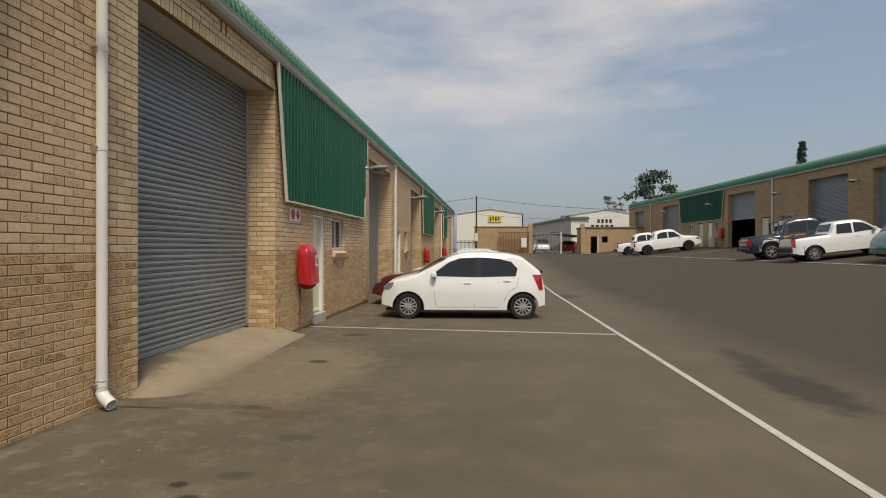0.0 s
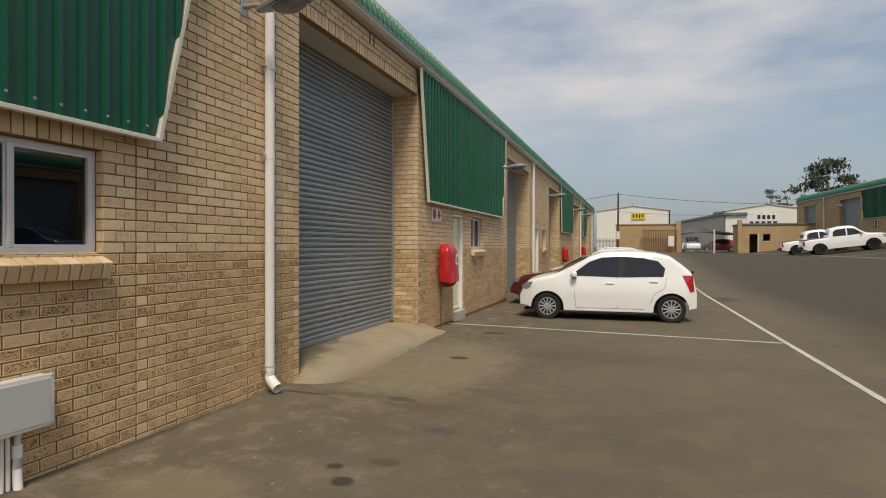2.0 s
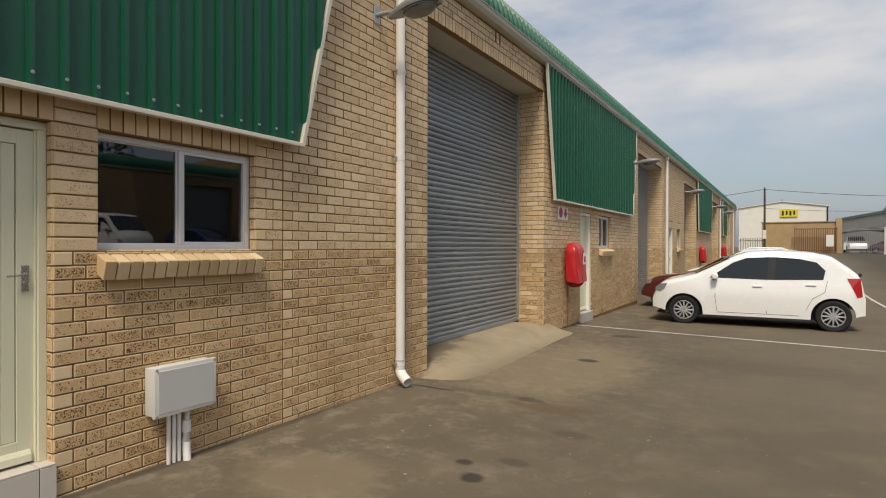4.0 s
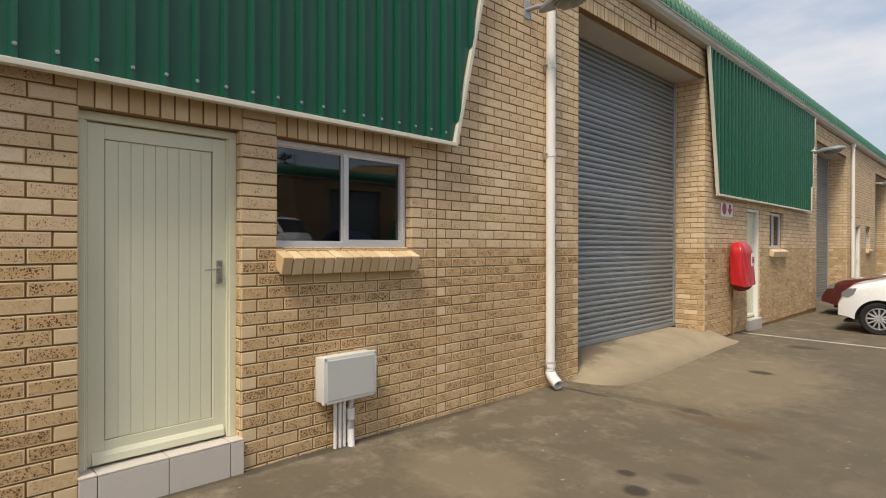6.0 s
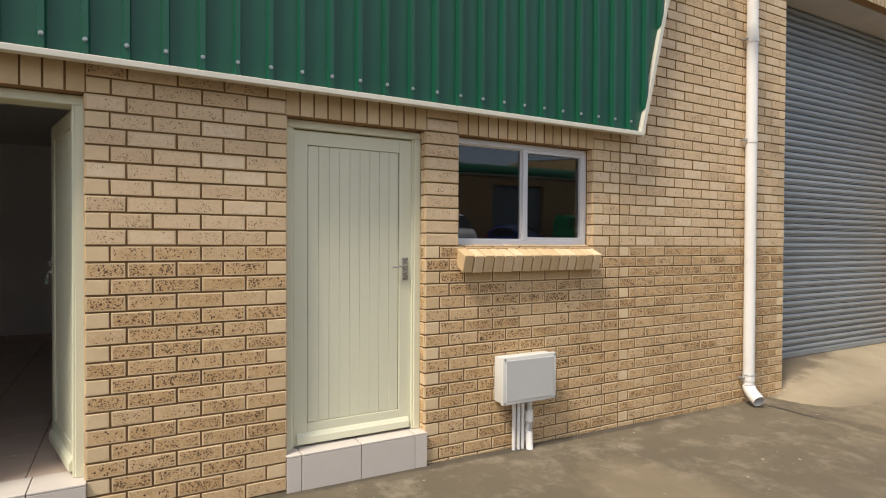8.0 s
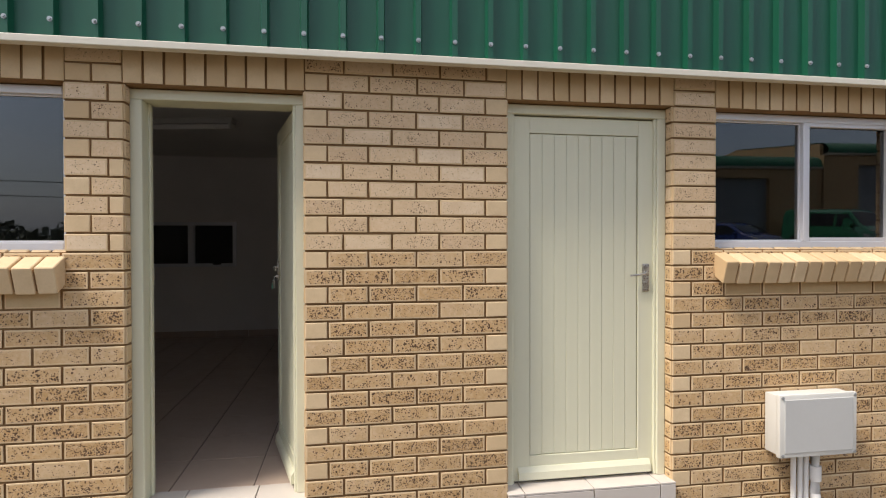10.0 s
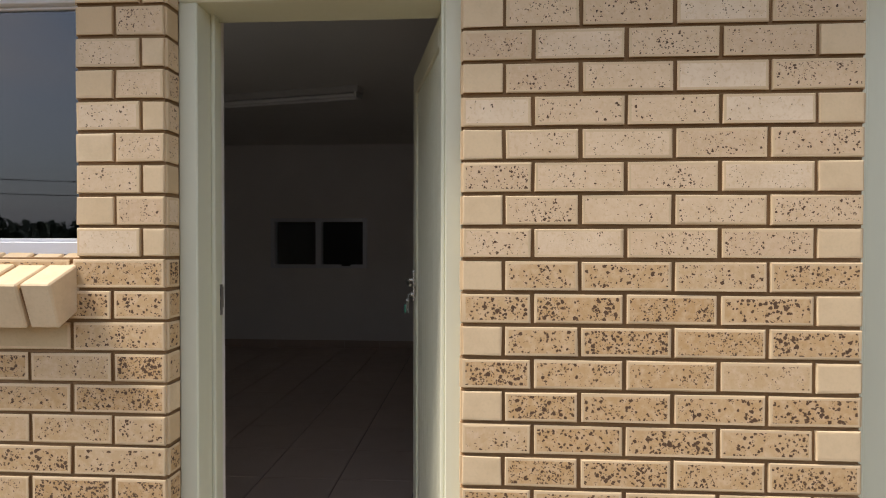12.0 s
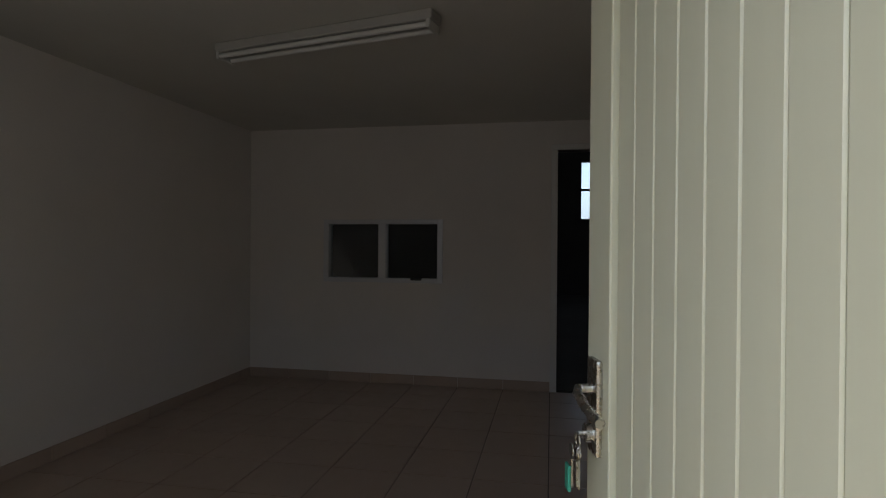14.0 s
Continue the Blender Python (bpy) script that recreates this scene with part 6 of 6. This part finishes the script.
    if mirror:
        for s in (-1, 1):
            x, z = mirror
            y = s * (half(x, z) + 0.09)
            mr = part("wing_mirror", box((x - 0.06, y - 0.085, z - 0.06), (x + 0.06, y + 0.085, z + 0.07), 0.04, 3), colour, v, smooth=True)
            part("mirror_foot", box((x - 0.03, min(y, y - s * 0.14), z - 0.075), (x + 0.04, max(y, y - s * 0.14), z - 0.05), 0.008), M_TRIMBLACK, mr)
    for xw in wheels:
        for s in (-1, 1):
            wheel(v, xw, s * (W / 2 - 0.125), r, s, spokes, rim=rim)
    return v, half, zt


def parked(x, y, yaw, base=2.5, pitch=None):
    """A pose on the ground with the slope under the wheels."""
    d = Vector((math.cos(radians(yaw)), math.sin(radians(yaw)))) * base / 2
    za, zb = ground_z(x + d.x, y + d.y), ground_z(x - d.x, y - d.y)
    return pose(x, y, (za + zb) / 2 - 0.003, 0, -math.degrees(math.atan2(za - zb, base)), yaw)


HATCH_TOP = [(-1.88, 0.80), (-1.86, 1.02), (-1.62, 1.22), (-1.36, 1.42), (-1.05, 1.49), (-0.5, 1.525), (0.02, 1.51), (0.32, 1.415), (1.06, 1.035), (1.22, 0.995), (1.64, 0.885), (1.81, 0.76), (1.88, 0.52)]
HATCH_GLASS = [[(0.76, 0.985), (0.34, 1.29), (0.08, 1.39), (-0.30, 1.41), (-0.27, 0.965)],
               [(-0.40, 0.965), (-0.43, 1.41), (-0.80, 1.385), (-1.10, 1.315), (-1.24, 1.16), (-1.20, 0.985)]]
HATCH = dict(top=HATCH_TOP, W=1.69, belt=0.93, wheels=(-1.36, 1.25), r=0.295, side_glass=HATCH_GLASS, top_glass=[(0.40, 1.04, 1.0), (-1.80, -1.42, 0.92)],
             seams=[[(0.62, 0.30), (0.66, 0.6), (0.62, 0.95)], [(-0.26, 0.30), (-0.25, 0.96)], [(-0.92, 0.40), (-1.02, 0.62), (-1.22, 0.75), (-1.27, 0.97)], [(0.62, 0.285), (-0.80, 0.285)]],
             lamps=[("headlamp", [(1.58, 0.84), (1.72, 0.825), (1.82, 0.75), (1.825, 0.675), (1.72, 0.66), (1.63, 0.72)], M_LAMP), ("tail_lamp", [(-1.58, 1.02), (-1.80, 1.02), (-1.83, 0.68), (-1.74, 0.66), (-1.66, 0.85)], M_TAIL)],
             panels=[("pillar_trim", [(-0.265, 0.965), (-0.295, 1.41), (-0.435, 1.41), (-0.405, 0.965)], M_TRIMBLACK), ("fuel_flap", [(-1.33, 0.72), (-1.33, 0.86), (-1.50, 0.86), (-1.50, 0.72)], P_WHITE)], mirror=(0.66, 1.01), handles=((-0.10, 0.83), (-1.0, 0.88)))
car, _, _ = vehicle("hatchback_car", "white five-door hatchback with silver wheel covers parked in a bay", "car", parked(3.02, 13.92, 183.5), colour=P_WHITE, **HATCH)
part("bumper_lip", box((1.5, -0.66, 0.19), (1.80, 0.66, 0.235), 0.02), M_TRIMBLACK, car)
part("rear_wiper", box((-1.92, -0.05, 1.03), (-1.86, 0.06, 1.10), 0.02), M_TRIMBLACK, car)
part("number_plate", box((-1.90, -0.25, 0.62), (-1.885, 0.25, 0.73)), M_WHITE, car)
part("side_repeater", box((0.83, -0.842, 0.70), (0.93, -0.828, 0.73), 0.004), M_LAMP, car)
MAROON = dict(HATCH)
MAROON.update(panels=HATCH["panels"][:1])
SEDAN_TOP = [(-2.20, 0.76), (-2.17, 0.99), (-1.70, 1.04), (-1.40, 1.09), (-0.85, 1.36), (-0.40, 1.425), (0.10, 1.41), (0.80, 1.02), (0.98, 0.965), (1.80, 0.84), (2.10, 0.68), (2.20, 0.46)]
vehicle("sedan_car", "dark maroon sedan with rounded nose parked beside the wall", "car", parked(2.44, 17.2, 181), top=SEDAN_TOP, W=1.72, belt=0.95, wheels=(-1.32, 1.36), r=0.31, colour=P_MAROON,
        side_glass=[[(0.62, 0.985), (0.20, 1.27), (-0.02, 1.32), (-0.36, 1.33), (-0.36, 0.97)], [(-0.44, 0.97), (-0.44, 1.33), (-0.86, 1.28), (-1.22, 1.06), (-1.16, 0.985)]], top_glass=[(0.18, 0.76, 1.0), (-1.36, -0.92, 0.95)],
        lamps=[("headlamp", [(1.88, 0.80), (2.02, 0.74), (2.08, 0.64), (1.94, 0.66)], M_LAMP), ("tail_lamp", [(-1.95, 0.95), (-2.12, 0.95), (-2.14, 0.74), (-1.98, 0.76)], M_TAIL)],
        seams=[[(0.58, 0.30), (0.60, 0.96)], [(-0.40, 0.30), (-0.40, 0.96)]], mirror=(0.52, 1.02), handles=((-0.22, 0.85), (-1.0, 0.87)))
car, _, _ = vehicle("hatchback_car", "white car with roof rails parked beyond the hatchback", "car", parked(2.72, 20.6, 181) @ Matrix.Scale(1.06, 4), colour=P_WHITE, **MAROON)
for y in (-0.5, 0.5):
    part("roof_rail", tube([(-1.0, y, 1.47), (-0.8, y, 1.56), (0.0, y, 1.57), (0.2, y, 1.47)], 0.02, 8), P_WHITE, car)

PICK_TOP = [(-2.55, 0.80), (-2.52, 1.06), (-0.93, 1.08), (-0.90, 1.45), (-0.80, 1.66), (-0.3, 1.74), (0.35, 1.73), (0.62, 1.64), (1.20, 1.17), (1.4, 1.12), (2.2, 1.02), (2.42, 0.90), (2.52, 0.60)]
PICK_TOP = [(x, z * 1.04) for x, z in PICK_TOP]
PICK = dict(top=PICK_TOP, W=1.80, belt=1.10, wheels=(-1.55, 1.53), r=0.37, side_glass=[[(1.02, 1.17), (0.55, 1.58), (0.16, 1.63), (0.14, 1.14)], [(0.06, 1.14), (0.08, 1.63), (-0.42, 1.62), (-0.66, 1.50), (-0.72, 1.16)]],
            top_glass=[(0.66, 1.16, 1.0)], sill=0.36, lamps=[("headlamp", [(2.08, 0.98), (2.36, 0.92), (2.40, 0.76), (2.16, 0.80)], M_LAMP), ("tail_lamp", [(-2.38, 1.02), (-2.50, 1.02), (-2.50, 0.72), (-2.38, 0.72)], M_TAIL)],
            seams=[[(1.08, 0.45), (1.08, 1.12)], [(0.10, 0.45), (0.10, 1.14)], [(-0.78, 0.6), (-0.80, 1.14)], [(-0.92, 0.45), (-0.92, 1.06)]], mirror=(0.95, 1.22), handles=((0.25, 1.0), (-0.6, 1.0)), spokes=6, rim=M_TRIMBLACK, shoulder=0.16)


def load_bed(car, dark, back=-2.55, front=-0.95, top=1.118, half=0.72, lean=0.05):
    part("load_bed", box((back + 0.11, -half, top - 0.13), (front - 0.07, half, top + 0.035), 0.02), dark, car, "black load-bed liner and rails")
    part("rear_bumper", box((back - 0.10, -half - 0.06, 0.45), (back + 0.05, half + 0.06, 0.66), 0.03), M_TRIMBLACK, car)
    part("cab_rear_window", prism([(front, top + 0.14), (front + lean, top + 0.42), (front + lean + 0.10, top + 0.42), (front + 0.10, top + 0.14)], -half * 0.75, half * 0.75, "y"), M_CARGLASS, car)
    part("tailgate_seam", box((back - 0.015, -half, 0.68), (back + 0.005, half, 0.70)), M_TRIMBLACK, car)


car, _, _ = vehicle("pickup_truck", "white double-cab pickup with black wheels, nose to the wall", "pickup", parked(18.3, 49.2, -4) @ Matrix.Scale(1.06, 4), colour=P_WHITE, group="parked pickups", **PICK)
load_bed(car, M_TRIMBLACK)
part("bull_bar", tube([(2.50, -0.5, 0.6), (2.62, -0.5, 0.95), (2.62, 0.5, 0.95), (2.50, 0.5, 0.6)], 0.035, 8), M_STEEL, car)
car, _, _ = vehicle("pickup_truck", "white pickup partly hidden behind another pickup", "pickup", parked(17.5, 52.6, -4), colour=P_WHITE, group="parked pickups", **PICK)
load_bed(car, M_TRIMBLACK)
NAVY = dict(PICK)
NAVY.update(rim=M_RIM, panels=[("amber_panel", [(-0.98, 0.74), (-0.98, 1.04), (-0.05, 1.04), (-0.05, 0.74)], P_ORANGE, "amber side panel with dark marking"),
                               ("wheel_flare", [(-1.10, 0.42), (-1.12, 0.62), (-1.28, 0.82), (-1.55, 0.90), (-1.82, 0.82), (-1.98, 0.62), (-2.00, 0.42), (-2.08, 0.42), (-2.06, 0.68), (-1.88, 0.92), (-1.55, 1.02), (-1.22, 0.92), (-1.04, 0.68), (-1.02, 0.42)], M_RIM, "silver wheel-arch flare")])
car, _, _ = vehicle("pickup_truck", "dark navy double-cab pickup with amber panels, nose to the wall", "pickup", parked(20.0, 31.6, -8) @ Matrix.Scale(1.08, 4), colour=P_NAVY, group="parked pickups", **NAVY)
load_bed(car, M_TRIMBLACK)
part("amber_tailgate", box((-2.575, -0.62, 0.86), (-2.545, 0.62, 1.02), 0.008), P_ORANGE, car, "amber tailgate panel")
part("panel_mark", box((-0.62, -0.925, 0.80), (-0.48, -0.90, 0.96)), M_INK, car)
part("tow_bar", tube([(-2.52, 0, 0.48), (-2.74, 0, 0.46), (-2.76, 0, 0.56)], 0.03, 8), M_STEEL, car)
part("roll_bar", tube([(-1.05, -0.68, 1.12), (-1.05, -0.60, 1.72), (-1.05, 0.60, 1.72), (-1.05, 0.68, 1.12)], 0.035, 10), M_TRIMBLACK, car, smooth=True)
SINGLE_TOP = [(-2.15, 0.72), (-2.13, 1.0), (-0.62, 1.02), (-0.56, 1.25), (-0.44, 1.50), (-0.1, 1.53), (0.42, 1.52), (0.70, 1.42), (1.22, 1.03), (1.4, 0.98), (2.0, 0.86), (2.16, 0.72), (2.22, 0.50)]
car, _, _ = vehicle("pickup_truck", "white light pickup with black tail and amber bonnet stripe", "pickup", parked(19.9, 28.0, -6) @ Matrix.Scale(1.10, 4), top=SINGLE_TOP, W=1.68, belt=0.98, wheels=(-1.32, 1.38), r=0.31, colour=P_WHITE, group="parked pickups",
                    side_glass=[[(1.05, 1.04), (0.60, 1.37), (0.24, 1.42), (0.22, 1.0)], [(0.14, 1.0), (0.16, 1.42), (-0.36, 1.41), (-0.44, 1.02)]], top_glass=[(0.74, 1.18, 1.0)], sill=0.3,
                    lamps=[("tail_lamp", [(-1.95, 0.98), (-2.10, 0.98), (-2.10, 0.66), (-1.98, 0.62)], M_TAIL), ("headlamp", [(1.85, 0.86), (2.08, 0.78), (2.10, 0.66), (1.90, 0.68)], M_LAMP)],
                    panels=[("tail_cladding", [(-2.12, 0.70), (-2.12, 0.34), (-1.70, 0.36), (-1.66, 0.64)], M_TRIMBLACK, "black lower tail cladding"), ("amber_panel", [(1.35, 0.62), (1.42, 0.88), (1.98, 0.80), (1.98, 0.62)], P_ORANGE, "amber wing panel")], seams=[[(1.1, 0.4), (1.1, 0.98)], [(0.1, 0.4), (0.1, 1.0)]], mirror=(0.95, 1.08), handles=((0.3, 0.86),), spokes=8)
load_bed(car, M_TRIMBLACK, -2.15, -0.62, 1.02, 0.66, 0.11)
VAN_TOP = [(-2.35, 0.9), (-2.33, 1.5), (-2.22, 1.95), (-1.9, 2.0), (0.9, 2.0), (1.3, 1.92), (1.95, 1.22), (2.15, 1.08), (2.32, 0.85), (2.36, 0.55)]
vehicle("minibus_van", "green panel van parked facing the road", "van", parked(21.2, 23.6, 172), top=VAN_TOP, W=1.75, belt=1.15, wheels=(-1.4, 1.35), r=0.33, colour=P_GREEN, shoulder=0.08,
        side_glass=[[(1.75, 1.22), (1.25, 1.78), (0.75, 1.80), (0.72, 1.20)], [(0.6, 1.2), (0.62, 1.8), (-0.6, 1.8), (-0.6, 1.2)], [(-0.72, 1.2), (-0.72, 1.8), (-1.95, 1.78), (-1.98, 1.2)]], top_glass=[(1.36, 1.93, 1.0)], sill=0.28,
        lamps=[("headlamp", [(2.02, 0.95), (2.24, 0.86), (2.27, 0.70), (2.08, 0.72)], M_LAMP)], panels=[("bumper", [(2.28, 0.58), (2.30, 0.40), (1.75, 0.40), (1.75, 0.55)], M_TRIMBLACK, "black bumper")], mirror=(1.5, 1.3), spokes=8)
vehicle("minibus_van", "white minibus parked in a bay facing the road", "van", parked(21.0, 13.4, 172), top=VAN_TOP, W=1.75, belt=1.15, wheels=(-1.4, 1.35), r=0.33, colour=P_WHITE, shoulder=0.08,
        side_glass=[[(1.75, 1.22), (1.25, 1.78), (0.75, 1.80), (0.72, 1.20)], [(0.6, 1.2), (0.62, 1.8), (-0.6, 1.8), (-0.6, 1.2)], [(-0.72, 1.2), (-0.72, 1.8), (-1.95, 1.78), (-1.98, 1.2)]], top_glass=[(1.36, 1.93, 1.0)], sill=0.28,
        lamps=[("headlamp", [(2.02, 0.95), (2.24, 0.86), (2.27, 0.70), (2.08, 0.72)], M_LAMP)], panels=[("amber_panel", [(0.60, 0.62), (0.60, 1.0), (-1.0, 1.0), (-1.0, 0.62)], P_ORANGE, "amber side panel")], mirror=(1.5, 1.3), spokes=8)
vehicle("hatchback_car", "dark blue car parked near the green van", "car", parked(21.0, 18.3, 172), colour=paint("blue_car_paint", (0.02, 0.04, 0.16)), **MAROON)
vehicle("pickup_truck", "white vehicle parked under the carport", "pickup", parked(10.1, 74.5, -88), colour=P_WHITE, group="parked pickups", **PICK)
vehicle("hatchback_car", "red car parked under the carport", "car", parked(13.2, 75.5, 180), colour=paint("red_car_paint", (0.35, 0.03, 0.03)), **MAROON)

# ---- bricks of the front wall ----
for (p, q, lo, hi), material in [(w, M_BRICK) for w in singles] + [(w, M_CREAM) for w in heads]:
    if -0.9 < p and q < 1.0:
        ob = part("brick", brick_mesh(q - p, hi - lo, material, corner(p, q)), material, wall)
        ob.location = (rng.uniform(-0.0015, 0.0015), p, lo)
    else:
        (mass if material is M_BRICK else cream_mass).append((p, q, lo, hi))
brick_mass("brickwork", mass, M_BRICKS, wall, "speckled tan face bricks")
brick_mass("closers", cream_mass, M_CREAM, wall, "smooth cream closer bricks")
brick_mass("sill_course", smooth_mass, M_SMOOTH, wall, "smooth tan bricks under the window sills")
soldier = []
for a, b, lo, hi in SOLDIERS:
    n = round((b - a) / 0.0845)
    w = (b - a) / n
    soldier += [(a + i * w + 0.005, a + (i + 1) * w - 0.005, lo + 0.002, hi - 0.006) for i in range(n)]
brick_mass("soldier_course", soldier, M_CREAM, wall, "upright cream bricks over the openings")
# bricks on the returns of the openings
for a, b, face in [(o[0], o[1], 0.1) for o in openings if o[3] < 3] + [(s_[0], s_[1], 0.49) for s_ in SHUTTERS]:
    for y in (b, a):
        z_hi = SHUT_HEAD if face > 0.2 else HEAD
        z_lo = SILL if (a, b) in WINDOWS else -0.3
        tan, cream = [], []
        for k in range(0, 56):
            z0 = JOINT0 + k * COURSE + 0.0048
            z1 = z0 + COURSE - 0.0096
            if z0 < z_lo or z1 > z_hi:
                continue
            if face > 0.2:
                cuts = (0.0, 0.106, 0.328, 0.49) if k % 2 else (0.0, 0.222, 0.444, 0.49)
            else:
                cuts = (0.004, 0.07)
            for p, q in zip(cuts, cuts[1:]):
                lo_, hi_ = p + 0.004, q - 0.004
                place = (-hi_, -lo_, z0, z1) if y == a else (lo_, hi_, z0, z1)
                (cream if rng.random() < 0.2 else tan).append(place)
        if y == b:
            m = Matrix(((0, -1, 0, 0), (-1, 0, 0, b - 0.007), (0, 0, 1, 0), (0, 0, 0, 1)))
        else:
            m = Matrix(((0, 1, 0, 0), (1, 0, 0, a + 0.007), (0, 0, 1, 0), (0, 0, 0, 1)))
        for nm, places, mat in (("return_bricks", tan, M_BRICKS), ("return_closers", cream, M_CREAM)):
            if places:
                brick_mass(nm, places, mat, wall, "face bricks on an opening's return", m=m)
